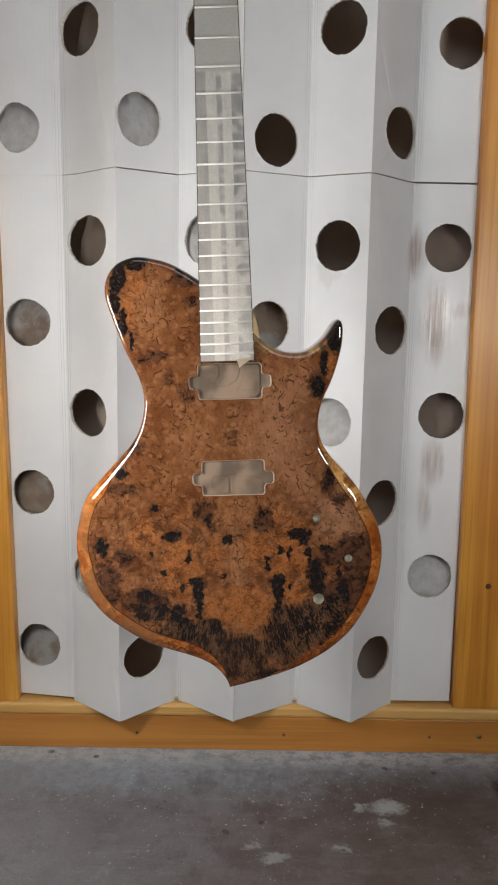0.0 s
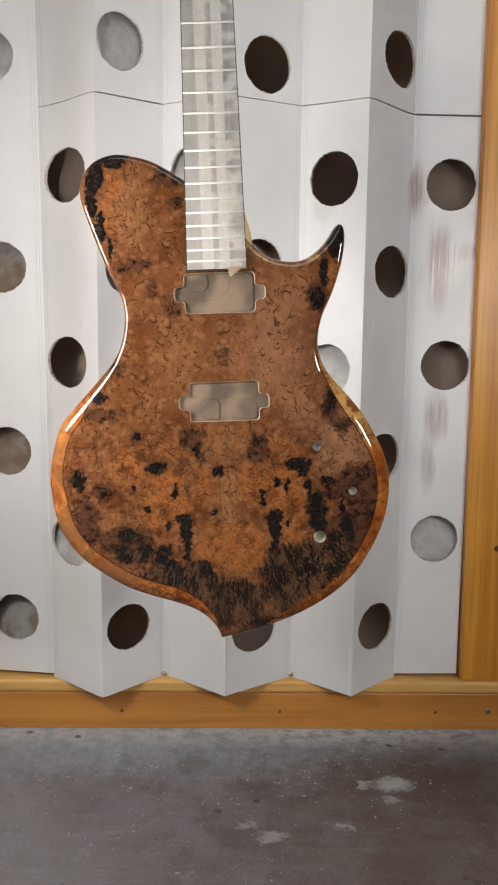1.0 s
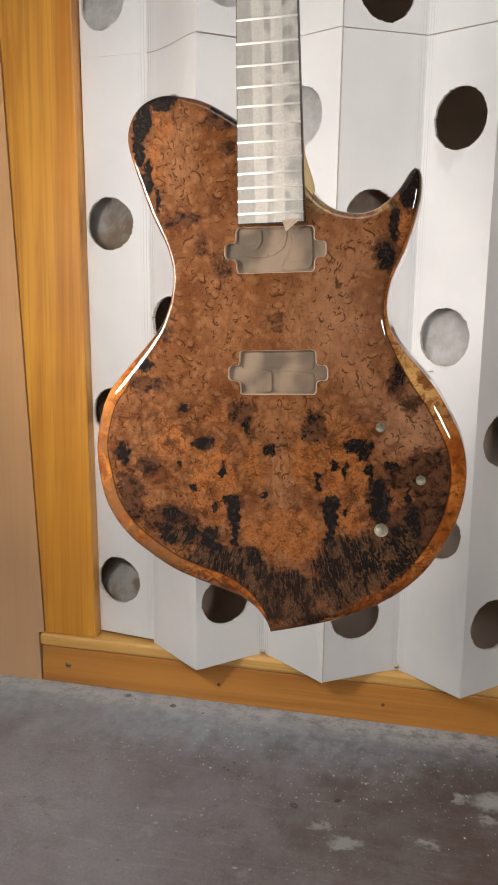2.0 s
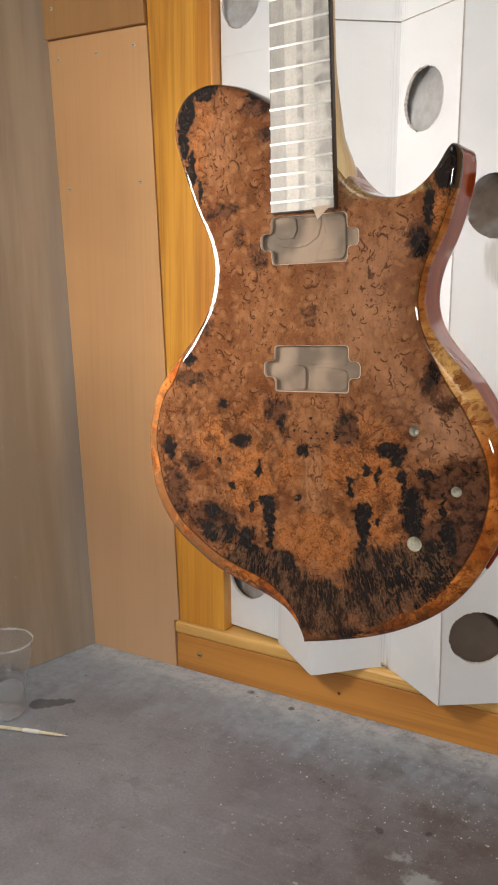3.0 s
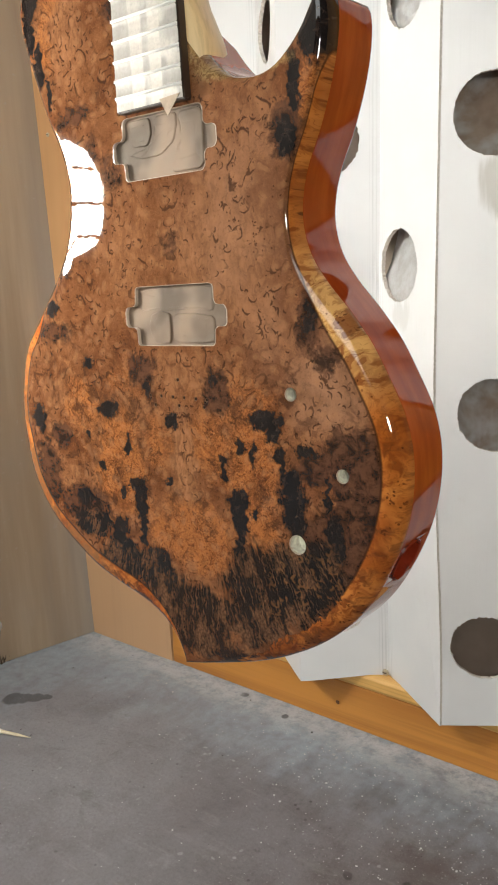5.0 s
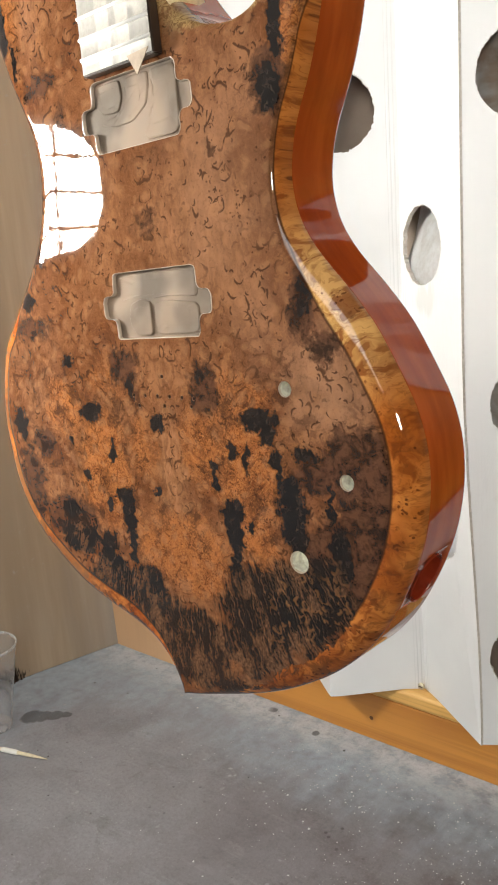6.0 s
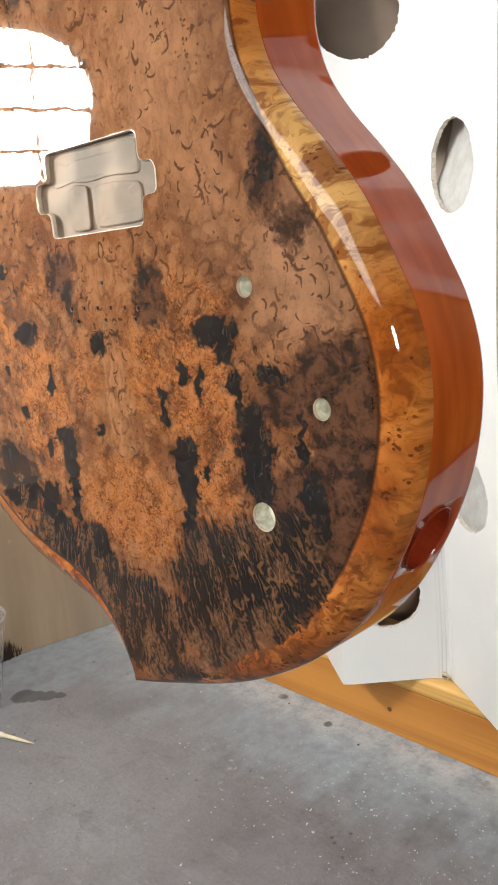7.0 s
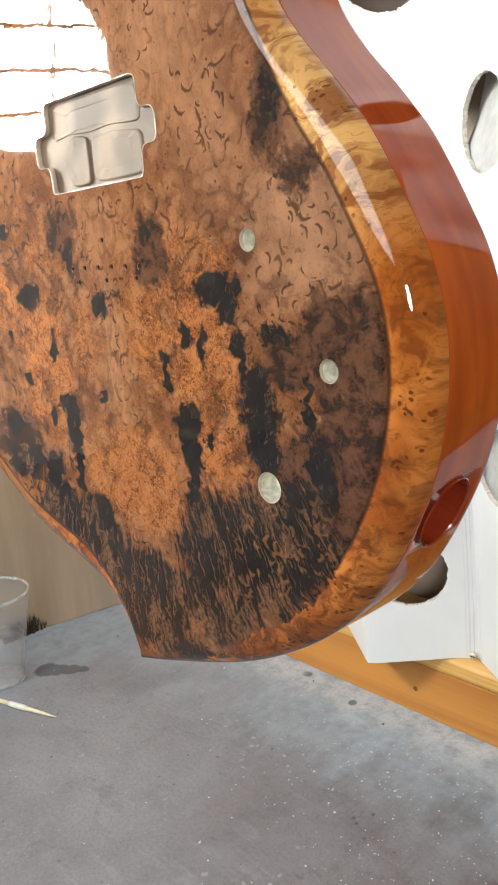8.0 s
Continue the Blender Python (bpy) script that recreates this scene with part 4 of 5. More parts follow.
def belly(bm):
    """The loose middle folds bulge towards the room above the rail."""
    for v in bm.verts:
        side = smooth01((v.co.x + 0.308) / 0.086) * smooth01((0.237 - v.co.x) / 0.076)
        w = side * smooth01((v.co.z - 0.083) / 0.42)
        v.co.z -= 0.0075 * min(1, max(0, (1.410 - v.co.y) / 0.046)) * smooth01((0.13 - v.co.z) / 0.045)
        v.co.y -= 0.034 * w
        v.co.x = -0.02 + (v.co.x + 0.02) * (1 - 0.025 * w) - 0.016 * v.co.z * smooth01((-0.26 - v.co.x) / 0.1)
    return bm


def smooth01(x):
    x = min(1, max(0, x))
    return x * x * (3 - 2 * x)


lower = holder("filter_sheet", pose(0, 0, 0), "white pleated cardboard spray filter sheet with torn round holes", "paper filter", "filter sheets")
upper = holder("filter_sheet", pose(0, 0, 0), "white pleated cardboard spray filter sheet stacked above the other", "paper filter", "filter sheets")
for k in range(8):
    a, b = CREASES[k], CREASES[k + 1]
    if k == 4:
        a = (a[0] + 0.0007, a[1] + 0.0019)
    ob = part("pleat", belly(pleat(a, b, 0.0892 if k in (0, 7) else 0.0835, 0.9555 - SEAM[k], HOLES[k][:3], valley=1 - k % 2)), CARD, lower)
    ob.data.materials.append(CARD_EDGE)
    top_holes = [HOLES[k][3], (HOLES[k][3][0], HOLES[k][3][1] + 0.27), (HOLES[k][3][0], HOLES[k][3][1] + 0.54)]
    ob = part("pleat", belly(pleat(a, b, 0.9558 + rng.uniform(-0.0002, 0.0003), 1.85, top_holes, valley=1 - k % 2)), CARD, upper)
    ob.data.materials.append(CARD_EDGE)
    along = Vector((b[0] - a[0], b[1] - a[1], 0)).normalized()
    back_way = Vector((-along.y, along.x, 0))
    width = math.hypot(b[0] - a[0], b[1] - a[1])
    for (s0, zc), gap in zip(HOLES[k], INNER[k]):
        if gap is None:
            continue
        bm = bmesh.new()
        lo, hi = max(0.0 if k else -0.02, s0 - 0.062), min(width + (0.03 if k == 7 else -0.003), s0 + 0.068)
        grid = [[bm.verts.new(Vector((*a, 0)) + along * (lo + (hi - lo) * i / 6) + back_way * ((0.003 + 0.042 * (j / 6) ** 1.3 if gap == "w" else 0.020 + 0.034 * j / 6) + 0.006 * noise.noise((k * 3.1, i * 0.6, zc * 9 + j * 0.6))) + Vector((0, 0, zc - (0.046 if gap == "w" else 0.07) + 0.15 * j / 6))) for i in range(7)] for j in range(7)]
        for j in range(6):
            for i in range(6):
                bm.faces.new((grid[j][i], grid[j][i + 1], grid[j + 1][i + 1], grid[j + 1][i]))
        thick = bmesh.ops.solidify(bm, geom=bm.faces[:], thickness=0.002)
        bmesh.ops.recalc_face_normals(bm, faces=bm.faces)
        part("inner_layer", belly(bm), {"w": CARD_BACK, "k": KRAFT, "m": KRAFT_DUSTED}[gap], upper if zc > 0.95 else lower, {"w": "whitened inner sheet behind a hole", "k": "brown kraft inner sheet behind a hole", "m": "brown kraft inner sheet dusted with white overspray"}[gap], smooth=True)

# ---- the guitar ----
UP, OUT = Vector((-0.04616, 0.02223, 0.99869)), Vector((-0.00873, -0.99972, 0.02185))
ACROSS = Vector((0.99890, -0.00771, 0.04634))
spot = Matrix((ACROSS, -OUT, UP)).transposed().to_4x4()
spot.translation = (-0.03344, 0.95618, 0.51842)
guitar = holder("electric_guitar", spot, "unfinished electric guitar, glossy book-matched burl top, masked neck, hanging", "guitar")

LEFT_EDGE = [(-24, 266.5), (-43, 279), (-59, 288), (-75, 293), (-94, 296), (-111, 292), (-122, 284), (-129, 272), (-131, 258), (-127, 240), (-114, 201.5), (-107, 185), (-99.5, 169),
             (-95, 154), (-93.7, 138), (-97, 118.5), (-104, 102), (-116, 86), (-148, 52), (-163, 34), (-172, 11), (-177.5, -20), (-174, -58), (-165, -82), (-149.5, -103), (-130, -119),
             (-105, -135), (-80, -145), (-57, -152.5), (-37, -160.5), (-23, -170), (-14, -181), (-10, -190.5)]
RIGHT_EDGE = [(-10, -190.5), (18, -185.5), (47, -178), (76.5, -166.5), (106, -149.5), (130, -128), (147.5, -102), (159.5, -76), (165.5, -50), (166, -26.5), (161.7, -6.3), (154, 11),
              (141.5, 34.4), (127.5, 53), (112, 71), (102, 86.6), (97.5, 103.5), (98.3, 120), (103, 136.5), (112, 155.5), (119, 174.5), (124, 193), (126, 209), (124.8, 220), (120.3, 223.4),
              (115.5, 219.5), (107, 207), (98, 198), (88, 191.4), (77, 188.7), (65, 189.5), (53, 193), (42, 200), (33, 209.5), (24, 222)]
outline = rounded_line([(u / 1000, v / 1000) for u, v in LEFT_EDGE], 0.004)[:-1] + rounded_line([(u / 1000, v / 1000) for u, v in RIGHT_EDGE], 0.004)
N = len(outline)

inward = []
for k in range(N):
    t = (outline[(k + 1) % N] - outline[k - 1]).normalized()
    inward.append(Vector((-t.y, t.x)))
for _ in range(2):
    inward = [(inward[k - 1] + inward[k] * 2 + inward[(k + 1) % N]).normalized() for k in range(N)]
reach = []
for p in outline:
    w = 0.0042 + 0.0105 * smooth01((0.115 - p.y) / 0.07)
    if p.x < 0:
        w += 0.004 * smooth01((0.0 - p.y) / 0.06)
    tip = (p - Vector((-0.010, -0.1905))).length
    w *= 0.15 + 0.85 * smooth01(tip / 0.06)
    reach.append(w)
for _ in range(6):
    reach = [(reach[k - 1] + reach[k] * 2 + reach[(k + 1) % N]) / 4 for k in range(N)]


def ring_of(bm, share, depth, extra=0.0):
    return [bm.verts.new((outline[k].x + inward[k].x * (reach[k] * share + extra), depth, outline[k].y + inward[k].y * (reach[k] * share + extra))) for k in range(N)]


def bridge(bm, a, b, closed=True):
    n = len(a)
    return [bm.faces.new((a[k], a[(k + 1) % n], b[(k + 1) % n], b[k])) for k in range(n if closed else n - 1)]


def cavity_loop(w, h, ear_w, ear_h, ear_z, r=0.004):
    """A pickup rout's outline: a rectangle with an ear at either end."""
    pts = [(-w, -h), (w, -h), (w, ear_z - ear_h), (ear_w, ear_z - ear_h), (ear_w, ear_z + ear_h), (w, ear_z + ear_h), (w, h), (-w, h), (-w, ear_z + ear_h), (-ear_w, ear_z + ear_h), (-ear_w, ear_z - ear_h), (-w, ear_z - ear_h)]
    out = []
    n = len(pts)
    for k in range(n):
        p, a, b = Vector(pts[k]), Vector(pts[k - 1]), Vector(pts[(k + 1) % n])
        q = min(r, (a - p).length * 0.4, (b - p).length * 0.4)
        s, e = p + (a - p).normalized() * q, p + (b - p).normalized() * q
        for t in (0, 0.25, 0.5, 0.75, 1):
            out.append(s * (1 - t) ** 2 + p * 2 * t * (1 - t) + e * t * t)
    return out


def circle(u, v, r, n):
    return [Vector((u + r * math.cos(2 * math.pi * k / n), v + r * math.sin(2 * math.pi * k / n))) for k in range(n)]


ROUTS = [(0.0018, 0.1600), (0.0022, 0.0537)]
KNOBS = [(0.0928, 0.0056, 0.0042), (0.1275, -0.0406, 0.0043), (0.0934, -0.0866, 0.0062)]
PINS = [(-0.0248, 0.0007), (-0.0146, 0.0007), (-0.0039, 0.0004), (0.0062, 0.0003), (0.0166, -0.0001), (0.0260, -0.0005), (-0.0206, -0.0054), (0.0014, -0.0052), (0.0236, -0.0052), (0.0015, 0.0119)]
loops = [[Vector((u, v)) + p for p in cavity_loop(0.0346, 0.0195, 0.0448, 0.0068, -0.0005)] for u, v in ROUTS]
loops += [circle(u, v, r, 20) for u, v, r in KNOBS] + [circle(u, v, 0.0014, 8) for u, v in PINS]

bm = bmesh.new()
band = bm.verts.layers.float.new("band")
PROFILE = ((1.0, 0.0005), (0.96, 0.00055), (0.72, 0.0010), (0.48, 0.0022), (0.28, 0.0042), (0.12, 0.0070), (0.03, 0.0100), (0.0, 0.0120), (0.0, 0.0138))
rings = [ring_of(bm, share, depth) for share, depth in PROFILE]
inner = []
for k in range(N):
    wide = 0.0015 + 0.006 * smooth01((outline[k].y - 0.03) / 0.05) * smooth01((0.185 - outline[k].y) / 0.05)
    q = outline[k] + inward[k] * (reach[k] + wide)
    inner.append(bm.verts.new((q.x, 0.0, q.y)))
    inner[-1][band] = -0.6
for k, ring in enumerate(rings):
    for v in ring:
        low = smooth01((0.085 - v.co.z) / 0.05)
        base = 0.55 * smooth01(v.co.x / 0.05) * smooth01((0.20 - v.co.z) / 0.03) if v.co.x > 0 else 0.08
        limit = base + (0.97 - base) * low
        if v.co.x > -0.012:
            limit = limit * smooth01(((v.co - Vector((-0.01, 0, -0.19))).length - 0.02) / 0.09) - 0.05
        v[band] = limit - PROFILE[k][0]
for a, b in zip(rings, rings[1:]):
    for f in bridge(bm, a, b):
        f.smooth = True
for f in bridge(bm, inner, rings[0]):
    f.smooth = True
edges = [bm.edges.get((inner[k], inner[(k + 1) % N])) for k in range(N)]
for loop in loops:
    vs = [bm.verts.new((p.x, 0, p.y)) for p in loop]
    edges += [bm.edges.new((vs[k], vs[(k + 1) % len(vs)])) for k in range(len(vs))]
    low = [bm.verts.new((p.x, 0.0016, p.y)) for p in loop]
    for q in vs + low:
        q[band] = -0.6
    for f in bridge(bm, vs, low):
        f.smooth = False
bmesh.ops.triangle_fill(bm, use_beauty=True, edges=edges, normal=(0, -1, 0))
bmesh.ops.recalc_face_normals(bm, faces=bm.faces)
top = part("body_top", bm, BURL, guitar, "glossy book-matched burl top with a golden bevelled edge")

bm = bmesh.new()
rings = [ring_of(bm, 0, d, e) for d, e in ((0.0139, 0.0003), (0.0142, 0.0), (0.0146, 0.0), (0.030, 0.0), (0.0468, 0.0), (0.0475, 0.0), (0.0490, 0.0005), (0.0497, 0.0014), (0.0500, 0.003))]
for a, b in zip(rings, rings[1:]):
    for f in bridge(bm, a, b):
        f.smooth = True
bmesh.ops.triangle_fill(bm, use_beauty=True, edges=[bm.edges.get((rings[-1][k], rings[-1][(k + 1) % N])) for k in range(N)], normal=(0, 1, 0))
bmesh.ops.triangle_fill(bm, use_beauty=True, edges=[bm.edges.get((rings[0][k], rings[0][(k + 1) % N])) for k in range(N)], normal=(0, -1, 0))
bmesh.ops.recalc_face_normals(bm, faces=bm.faces)
back = part("body_back", bm, SIDE, guitar, "orange-red stained glossy mahogany back and sides")

# linings of the routs and bores
for k, (u, v) in enumerate(ROUTS):
    bm = bmesh.new()
    loop = loops[k]
    mid = Vector((u, v))
    steps = [[bm.verts.new((mid.x + (q.x - mid.x) * g, d, mid.y + (q.y - mid.y) * g)) for q in loop] for g, d in ((0.996, 0.0006), (0.992, 0.0019), (0.984, 0.0025), (0.965, 0.0028))]
    for a, c in zip(steps, steps[1:]):
        bridge(bm, a, c)
    low = steps[-1]
    bmesh.ops.triangle_fill(bm, use_beauty=True, edges=[bm.edges.get((low[i], low[(i + 1) % len(low)])) for i in range(len(low))], normal=(0, -1, 0))
    bmesh.ops.recalc_face_normals(bm, faces=bm.faces)
    bmesh.ops.reverse_faces(bm, faces=bm.faces)
    pocket = part("pickup_rout", bm, CREAM, guitar, "taupe film-lined humbucker rout with two ears")
    # creased leaves of film lying in the pocket
    leaves = [([(-0.0335, 0.018), (-0.0335, 0.003), (-0.020, 0.0045), (-0.004, 0.003), (0.012, 0.004), (0.033, 0.002), (0.033, 0.018)], 0.0067),
              ([(-0.0225, 0.001), (-0.0245, -0.006), (-0.0235, -0.012), (-0.019, -0.0178), (-0.0055, -0.0178), (-0.0050, -0.008), (-0.0055, 0.0015), (-0.014, 0.0035)], 0.0058),
              ([(-0.0035, -0.0178), (0.033, -0.0178), (0.033, -0.001), (0.014, 0.0015), (-0.0030, 0.001)], 0.0064)]
    if not k:
        leaves = [([(-0.0335, 0.018), (-0.0335, 0.006), (-0.028, 0.0015), (-0.015, 0.001), (-0.011, 0.008), (-0.012, 0.018)], 0.0063),
                  ([(-0.0335, -0.003), (-0.020, -0.0065), (-0.004, -0.006), (0.008, 0.001), (0.011, 0.010), (0.011, 0.018), (-0.008, 0.018), (-0.009, 0.004), (-0.018, -0.001)], 0.0067),
                  ([(0.013, 0.018), (0.014, 0.004), (0.010, -0.004), (0.004, -0.0178), (0.033, -0.0178), (0.033, 0.018)], 0.0060)]
    for leaf, high in leaves:
        bm = bmesh.new()
        edge = []
        for q, (a, c) in enumerate(leaf):
            before, here, after = (Vector(leaf[(q + d) % len(leaf)]) for d in (-1, 0, 1))
            for t in (0, 0.33, 0.67, 1):
                edge.append(Vector((u, v)) + here + ((before - here) * (1 - t) ** 2 + (after - here) * t * t) * 0.22)
        heart = sum(edge, Vector((0, 0))) / len(edge)
        tiers = [[bm.verts.new((heart.x + (q.x - heart.x) * g, d + 0.0004 * noise.noise((q.x * 200, q.y * 200, high * 900)), heart.y + (q.y - heart.y) * g)) for q in edge] for g, d in ((1.0, 0.0029), (0.985, high - 0.0041), (0.93, high - 0.0044), (0.6, high - 0.0043))]
        for a, c in zip(tiers, tiers[1:]):
            bridge(bm, a, c)
        bm.faces.new(tiers[-1])
        bmesh.ops.recalc_face_normals(bm, faces=bm.faces)
        part("lining_fold", bm, CREAM, pocket)
    bm = bmesh.new()
    wob = [1 + 0.018 * noise.noise((q.x * 300, q.y * 300, k)) for q in loop]
    lip = [[bm.verts.new((mid.x + (q.x - mid.x) * g * o, d, mid.y + (q.y - mid.y) * g * o)) for q, o in zip(loop, wob)] for g, d in ((0.978, 0.0018), (0.985, 0.0006), (0.994, -0.0001), (1.004, -0.0003), (1.009, 0.0001))]
    for a, b in zip(lip, lip[1:]):
        bridge(bm, a, b)
    bmesh.ops.recalc_face_normals(bm, faces=bm.faces)
    part("lacquer_lip", bm, LIP, pocket, "pale lip of lacquer and tape round the rout", smooth=True)
for u, v, r in KNOBS:
    bm = lathe([(r * 0.97, 0.0), (r * 0.95, -0.0060), (r * 0.92, -0.0085), (r * 0.5, -0.0092), (0.0004, -0.0098)], 24, caps=False)
    for q in bm.verts:
        puck = 1 + 0.10 * noise.noise((q.co.x * 400 + u * 90, q.co.y * 400, q.co.z * 250))
        q.co.x, q.co.y = q.co.x * puck, q.co.y * puck
    bmesh.ops.reverse_faces(bm, faces=bm.faces)
    bore = part("control_hole", bm, PALE, guitar, "pale bored control hole", at=pose(u, 0.0008, v, 90))
    part("lacquer_rim", lathe([(r * 0.93, -0.0006), (r * 0.96, 0.0005), (r * 1.0, 0.0008), (r * 1.05, 0.0003)], 24, caps=False), LIP, bore, "raised glossy lacquer rim", smooth=True)
for u, v in PINS:
    hole = part("bridge_screw_hole", lathe([(0.0014, 0.0), (0.0014, -0.006), (0.0001, -0.0061)], 8, caps=False), HOLE_DARK, guitar, "small dark bridge screw hole", at=pose(u, 0.001, v, 90))
    part("lacquer_rim", lathe([(0.0011, 0.0004), (0.0013, 0.0009), (0.0016, 0.0007)], 10, caps=False), RIM, hole, "raised glossy lacquer rim", smooth=True)

# jack bore in the lower side
jk = min(range(N), key=lambda k: (outline[k] - Vector((0.150, -0.094))).length)
jn = Vector((inward[jk].x, 0, inward[jk].y))
jt = Vector((-jn.z, 0, jn.x))
jm = Matrix((jt, Vector((0, 1, 0)), -jn)).transposed().to_4x4()
jm.translation = (outline[jk].x, 0.0295, outline[jk].y)
jm = jm @ Matrix.Diagonal((1.27, 1.0, 1.0, 1.0))
cutter = part("cutter", lathe([(0.0118, -0.02), (0.0118, 0.02)], 32), None, guitar, at=jm)
cut = back.modifiers.new("bore", "BOOLEAN")
cut.object, cut.operation, cut.solver = cutter, "DIFFERENCE", "EXACT"
bpy.context.view_layer.update()
bored = bpy.data.meshes.new_from_object(back.evaluated_get(bpy.context.evaluated_depsgraph_get()))
back.modifiers.clear()
back.data = bored
bpy.data.objects.remove(cutter)
bm = lathe([(0.0122, 0.0004), (0.0119, 0.0007), (0.0116, 0.0), (0.0116, -0.0130), (0.0060, -0.0132), (0.0056, -0.0160), (0.0001, -0.0165)], 32, caps=False)
part("jack_bore", bm, JACK, guitar, "dark red lacquered jack bore", at=jm)

# neck, fretboard, frets and masking
SCALE, BRIDGE = 0.6247, 0.015
FRETS = [SCALE * 2 ** (-k / 12) + BRIDGE for k in range(1, 23)]


def half_width(v):
    return 0.0294 - (v - 0.182) * 0.01855


def taper(v0, v1, d0, d1, trim=0.0, bevel=0.0):
    bm = bmesh.new()
    c = [bm.verts.new((s * (half_width(v) - trim), d, v)) for v in (v0, v1) for s, d in ((-1, d0), (1, d0), (1, d1), (-1, d1))]
    for q in ((3, 2, 1, 0), (4, 5, 6, 7), (0, 1, 5, 4), (1, 2, 6, 5), (2, 3, 7, 6), (3, 0, 4, 7)):
        bm.faces.new([c[i] for i in q])
    if bevel:
        bmesh.ops.bevel(bm, geom=bm.edges[:], offset=bevel, segments=2, affect="EDGES")
    return bm


part("fretboard", taper(0.1815, 0.680, -0.0070, -0.0004, 0.0, 0.0006), EBONY, guitar, "dark wooden fretboard")
bm = bmesh.new()
prev = None
for k in range(41):
    v = 0.194 + (0.70 - 0.194) * (k / 40) ** 1.5
    heel = smooth01((0.245 - v) / 0.035)
    w = half_width(v) - 0.0007 + 0.0065 * heel
    depth = 0.021 - 0.004 * k / 40 + 0.027 * smooth01((0.30 - v) / 0.075)
    ring = [bm.verts.new((w * math.cos(math.pi * i / 14), -0.0003 + 0.003 * heel + (depth + 0.0003 - 0.003 * heel) * (math.sin(math.pi * i / 14) ** (0.8 - 0.35 * heel)), v)) for i in range(15)]
    if prev:
        bridge(bm, prev, ring)
    prev = ring
bmesh.ops.recalc_face_normals(bm, faces=bm.faces)
neck = part("neck", bm, MAPLE, guitar, "pale wooden neck", smooth=True)
part("headstock", box(-0.036, 0.036, 0.0, 0.015, 0.70, 0.86, 0.006, 3), MAPLE, guitar, "pale wooden headstock")
part("hanging_wire", lathe([(0.0015, 0.80), (0.0015, 1.795)], 8), STEEL, guitar, "thin steel hanging wire")
# film over the board, lifted at every fret
bm = bmesh.new()
rows_v = []
steps = 260
for k in range(steps + 1):
    rows_v.append(0.1825 + (0.675 - 0.1825) * k / steps)
prev = None
for v in rows_v:
    near = min(abs(v - q) for q in FRETS)
    lift = 0.0011 * math.exp(-(near / 0.0011) ** 2)
    ring = []
    for i in range(13):
        s = -1 + 2 * i / 12
        x = s * (half_width(v) - 0.0009)
        wob = 0.00025 * noise.noise((x * 120, 0, v * 60))
        ring.append(bm.verts.new((x, -0.0074 - lift - wob, v)))
    if prev:
        bridge(bm, prev, ring, False)
    prev = ring
bmesh.ops.recalc_face_normals(bm, faces=bm.faces)
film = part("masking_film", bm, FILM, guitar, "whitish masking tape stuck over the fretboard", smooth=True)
for v in FRETS:
    w = half_width(v) - 0.0007
    bm = bmesh.new()
    prof = [(-0.0011, 0.0), (-0.0008, 0.0008), (0.0, 0.0011), (0.0008, 0.0008), (0.0011, 0.0)]
    a = [bm.verts.new((-w, -0.0076 - h, v + z)) for z, h in prof]
    b = [bm.verts.new((w, -0.0076 - h, v + z)) for z, h in prof]
    bridge(bm, a, b, False)
    bm.faces.new(a)
    bm.faces.new(b[::-1])
    bmesh.ops.recalc_face_normals(bm, faces=bm.faces)
    part("fret", bm, FRET, guitar, smooth=True)
bm = bmesh.new()
tri = [bm.verts.new(p) for p in ((0.010, -0.0084, 0.184), (0.027, -0.0084, 0.185), (0.0125, -0.0045, 0.1745))]
tri2 = [bm.verts.new((v.co.x, v.co.y + 0.0004, v.co.z)) for v in tri]
bm.faces.new(tri)
bm.faces.new(tri2[::-1])
bridge(bm, tri, tri2)
bmesh.ops.recalc_face_normals(bm, faces=bm.faces)
part("tape_flap", bm, LIP, guitar, "loose folded corner of masking tape")

# ---- screws and nails ----


def screw(x, y, z, r, mat, label, name="screw"):
    ob = holder(name, pose(x, y, z, 90), label, "screw", "screws in the booth walls")
    part("head", lathe([(r, -0.001), (r, 0.0004), (r * 0.8, r * 0.4), (r * 0.35, r * 0.5), (0.0001, r * 0.35)], 14), mat, ob, smooth=True)
    part("slot", box(-r * 0.6, r * 0.6, -r * 0.12, r * 0.12, r * 0.42, r * 0.54), CRUMB, ob)
    return ob


for x, z in ((-0.709, 0.981), (-0.697, 0.783), (-0.553, 0.788), (-0.560, 0.985), (-0.632, 0.982)):
    screw(x, WALL_Y, z, 0.0032, STEEL, "small bright screw in the plywood panel")
screw(-0.716, WALL_Y - 0.006, 1.055, 0.0032, STEEL, "small bright screw in the upper plywood panel")
for x in (-0.452, 0.390):
    screw(x, WALL_Y, 0.032, 0.0052, BRASS, "brass screw sunk in the pine rail")
for x in (-0.200, 0.053, 0.304):
    bm = lathe([(0.0028, 0.0004), (0.0022, -0.0004), (0.0001, -0.0008)], 12)
    thing("nail_hole", bm, NAIL, "small dark nail hole in the rail", "nail hole", "nail holes along the rail", at=pose(x, WALL_Y - 0.0006, 0.030, 90))
for x in (-0.133, 0.070):
    screw(x, 1.415, 0.0905, 0.0042, STEEL, "screw holding the filter in its valley")
bm = lathe([(0.0048, 0.0003), (0.0034, 0.0006), (0.0001, 0.0004)], 14)
thing("wood_knot", bm, BLOCK, "small dark knot in the pine post", "knot", at=pose(0.389, WALL_Y - 0.0004, 0.302, 90))

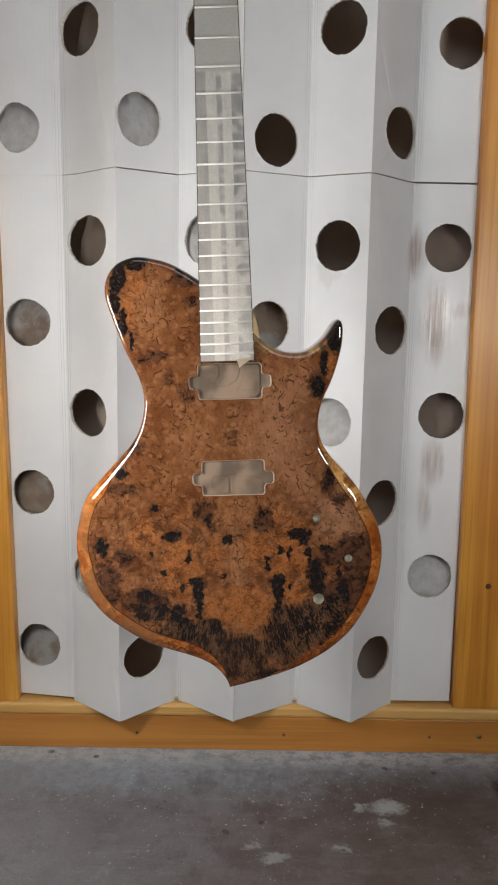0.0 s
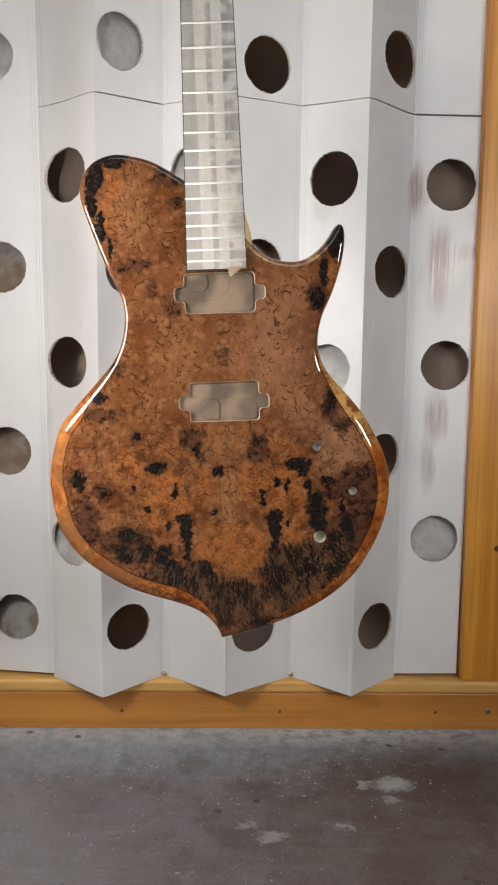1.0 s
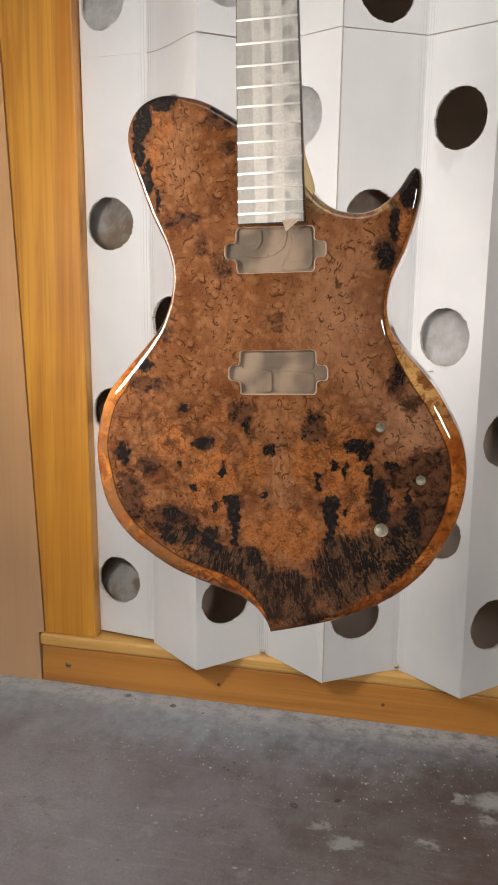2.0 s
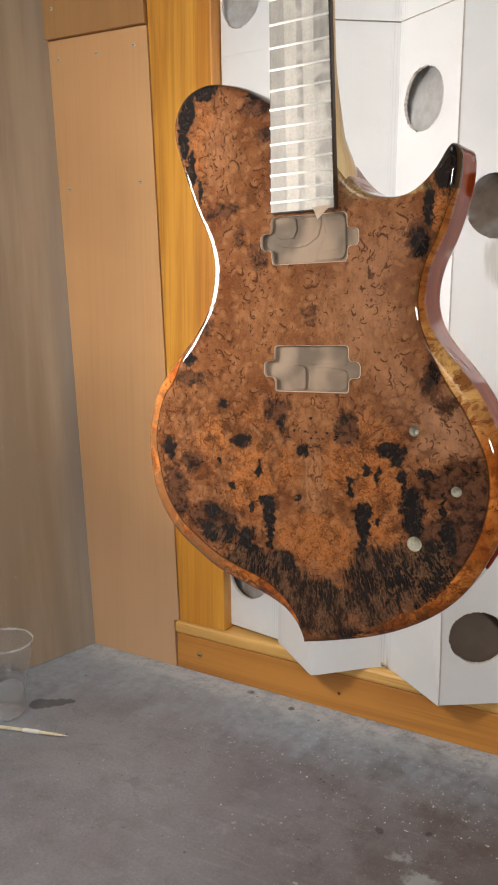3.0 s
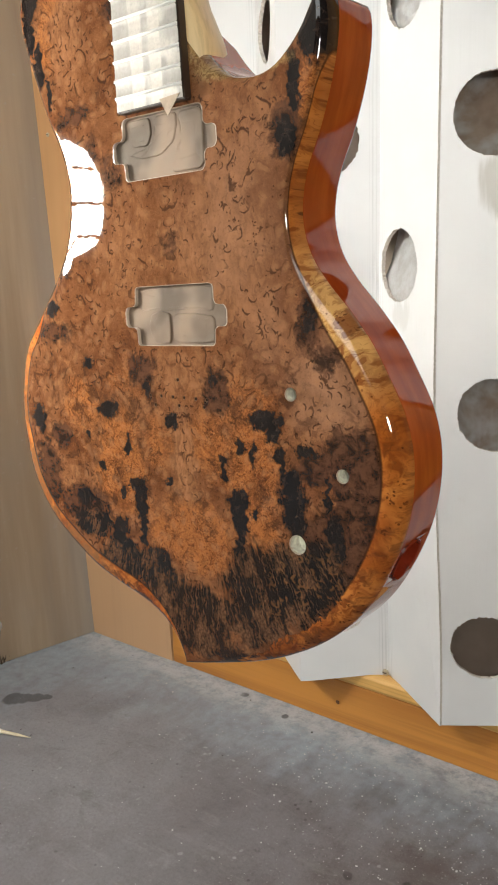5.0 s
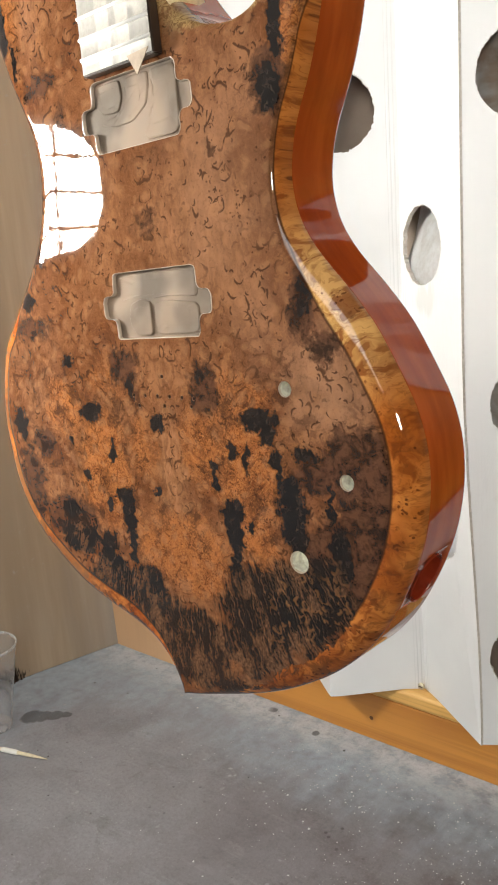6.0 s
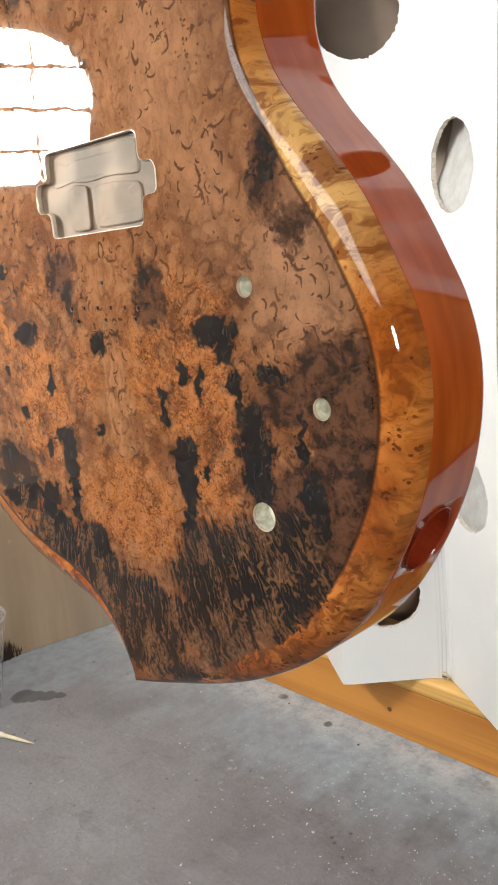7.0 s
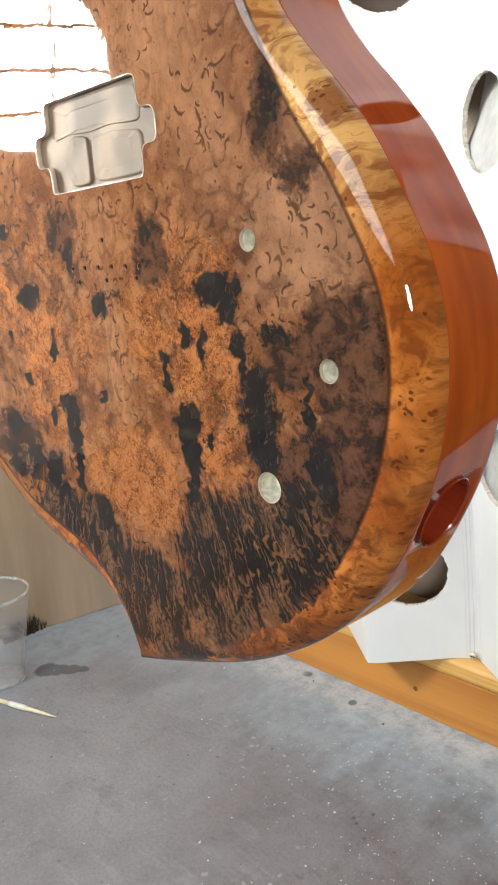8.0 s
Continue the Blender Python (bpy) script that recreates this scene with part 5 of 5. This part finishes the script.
# ---- things on the floor ----
cup = holder("plastic_cup", pose(-0.627, 1.149, 0.0), "clear plastic cup standing on the concrete", "cup")
part("cup_wall", lathe([(0.0245, 0.0045), (0.0250, 0.0015), (0.0258, 0.003), (0.0270, 0.012), (0.0435, 0.114), (0.0432, 0.1150), (0.0262, 0.012), (0.0250, 0.0055)], 40, caps=False), PLASTIC, cup, smooth=True)
part("cup_rim", lathe([(0.0436, 0.1155), (0.0448, 0.1158), (0.0455, 0.1172), (0.0451, 0.1188), (0.0440, 0.1191), (0.0434, 0.1178), (0.0436, 0.1155)], 40, caps=False), CLOUDY, cup, "thick rolled plastic rim", smooth=True)
part("cup_base", lathe([(0.0001, 0.0072), (0.0230, 0.0066), (0.0248, 0.0045), (0.0256, 0.0020), (0.0244, 0.0012)], 40, caps=False), CLOUDY, cup, "pale moulded base", smooth=True)
stick = holder("wooden_skewer", look((-0.500, 1.144, 0.004), (-0.657, 1.096, 0.004)), "pale wooden skewer with a white tape wrap on the floor", "skewer")
part("shaft", lathe([(0.0004, 0.0), (0.0020, -0.022), (0.0026, -0.05), (0.0026, -0.20)], 10), STICK, stick, smooth=True)
part("wrap", lathe([(0.0030, -0.045), (0.0033, -0.050), (0.0033, -0.066), (0.0030, -0.070)], 12), WRAP, stick, "white tape wrap", smooth=True)
# thin dark blades forming a dark mark along the board wall's foot
bm = bmesh.new()
r2 = random.Random(8)
for _ in range(280):
    y0 = r2.uniform(1.195, 1.274)
    x0 = -0.7245 + r2.gauss(0, 0.0016)
    hgt = r2.uniform(0.4, 1.0) * min(0.032, 0.008 + 0.7 * (1.274 - y0))
    p = [Vector((x0 + 0.012, y0, 0)), Vector((x0 + 0.0135, y0 + 0.0015, 0)), Vector((x0 + 0.0128, y0 - 0.001, 0)), Vector((x0 + 0.012 + r2.gauss(0, 0.003), y0 + r2.gauss(0, 0.003), hgt))]
    vs = [bm.verts.new(q) for q in p]
    for q in ((0, 1, 3), (1, 2, 3), (2, 0, 3)):
        bm.faces.new([vs[i] for i in q])
thing("dark_blades", bm, BLADES, "thin dark blades at the foot of the board wall", "tuft", kind="stuff")
thing("wood_block", box(0.391, 0.45, 1.262, 1.30, 0, 0.02, 0.002), BLOCK, "small red-brown block on the floor", "block")


def scatter(name, mat, label, count, seed, size, pick):
    bm = bmesh.new()
    r = random.Random(seed)
    for _ in range(count):
        x, y = pick(r)
        s = size * r.uniform(0.4, 1.0) * (1.8 if r.random() < 0.08 else 1)
        c = Vector((x, y, s * 0.3))
        vs = [bm.verts.new(c + Vector((s * r.uniform(0.5, 1) * a, s * r.uniform(0.5, 1) * b, s * 0.5 * q * r.uniform(0.5, 1)))) for a, b, q in ((1, 0, 0), (-1, 0.3, 0), (0, 1, 0.1), (0, -1, 0), (0, 0, 1))]
        for q in ((0, 2, 4), (2, 1, 4), (1, 3, 4), (3, 0, 4)):
            bm.faces.new([vs[i] for i in q])
    return thing(name, bm, mat, label, "grit", kind="stuff")


scatter("white_grit", SPECK, "scattered white grit and paint flakes on the concrete", 700, 3, 0.0014,
        lambda r: (r.gauss(0.0, 0.20), min(1.405, 1.36 - abs(r.gauss(0, 0.11)))))
scatter("white_grit", SPECK, "sparse white grit across the concrete", 300, 5, 0.0012, lambda r: (r.uniform(-0.7, 0.9), r.uniform(0.7, 1.4)))
scatter("dark_crumbs", CRUMB, "dark crumbs scattered on the concrete", 70, 6, 0.0020, lambda r: (r.uniform(-0.7, 0.9), r.uniform(0.7, 1.4)))

# ---- lamps ----


def rounded_slab(w, h, z0, z1, power=2.7, n=48):
    bm = bmesh.new()
    rings = []
    for z in (z0, z1):
        ring = []
        for k in range(n):
            c, q = math.cos(2 * math.pi * k / n), math.sin(2 * math.pi * k / n)
            ring.append(bm.verts.new((w / 2 * math.copysign(abs(c) ** (2 / power), c), h / 2 * math.copysign(abs(q) ** (2 / power), q), z)))
        rings.append(ring)
    bridge(bm, *rings)
    bm.faces.new(rings[0][::-1])
    bm.faces.new(rings[1])
    bmesh.ops.recalc_face_normals(bm, faces=bm.faces)
    return bm


def work_light(at, w, h, mat, label, wire=0.0019):
    ob = holder("work_light", at, label, "work light", "work lights at both sides")
    part("housing", rounded_slab(w + 0.03, h + 0.03, 0.006, 0.05), HOUSING, ob)
    part("lamp_panel", rounded_slab(w, h, -0.004, 0.0055), mat, ob, "glowing white panel")
    for k in (-1, 1):
        part("guard_wire", box(k * w * 0.17 - wire, k * w * 0.17 + wire, -h / 2, h / 2, -0.016, -0.012, 0.001, 1), HOUSING, ob)
    for k in (-1, 0, 1):
        part("guard_wire", box(-w / 2, w / 2, k * h * 0.27 - wire, k * h * 0.27 + wire, -0.0205, -0.0165, 0.001, 1), HOUSING, ob)
    top = at.translation + at.to_3x3() @ Vector((0, 0, 0.06))
    part("hanging_rod", lathe([(0.008, 0.0), (0.008, 2.3 - top.z)], 12), HOUSING, ob, at=at.inverted() @ Matrix.Translation(top))
    return ob


work_light(look((-0.440, 0.754, 0.680), (-0.03, 1.00, 0.60)), 0.146, 0.132, glow("warm_white_lamp", (1.0, 0.965, 0.915), LEFT_LAMP), "caged white work light hanging on a rod")
work_light(look((0.725, 0.18, 0.76), (-0.25, 1.15, 0.68)), 0.135, 0.14, glow("warm_lamp", (1.0, 0.97, 0.93), RIGHT_LAMP), "caged warm work light hanging on a rod")
# unseen fill panel, added to stand in for the shop's general light
at = look((0.12, -1.05, 1.80), (0.0, 1.0, 0.5))
lamp = holder("fill_panel", at, "large soft white fill panel, unseen, added for the shop's general light", "panel light")
part("housing", box(-0.82, 0.82, -0.52, 0.52, 0.0, 0.03, 0.006), HOUSING, lamp)
part("diffuser", box(-0.80, 0.80, -0.50, 0.50, -0.012, -0.0005, 0.003), glow("cool_diffuser", (0.93, 0.97, 1.0), FILL_PANEL), lamp, "glowing white diffuser")
for x in (-0.6, 0.6):
    top = at @ Vector((x, 0.2, 0.03))
    part("hanging_rod", lathe([(0.006, 0.0), (0.006, 2.3 - top.z)], 10), HOUSING, lamp, at=at.inverted() @ Matrix.Translation(top))
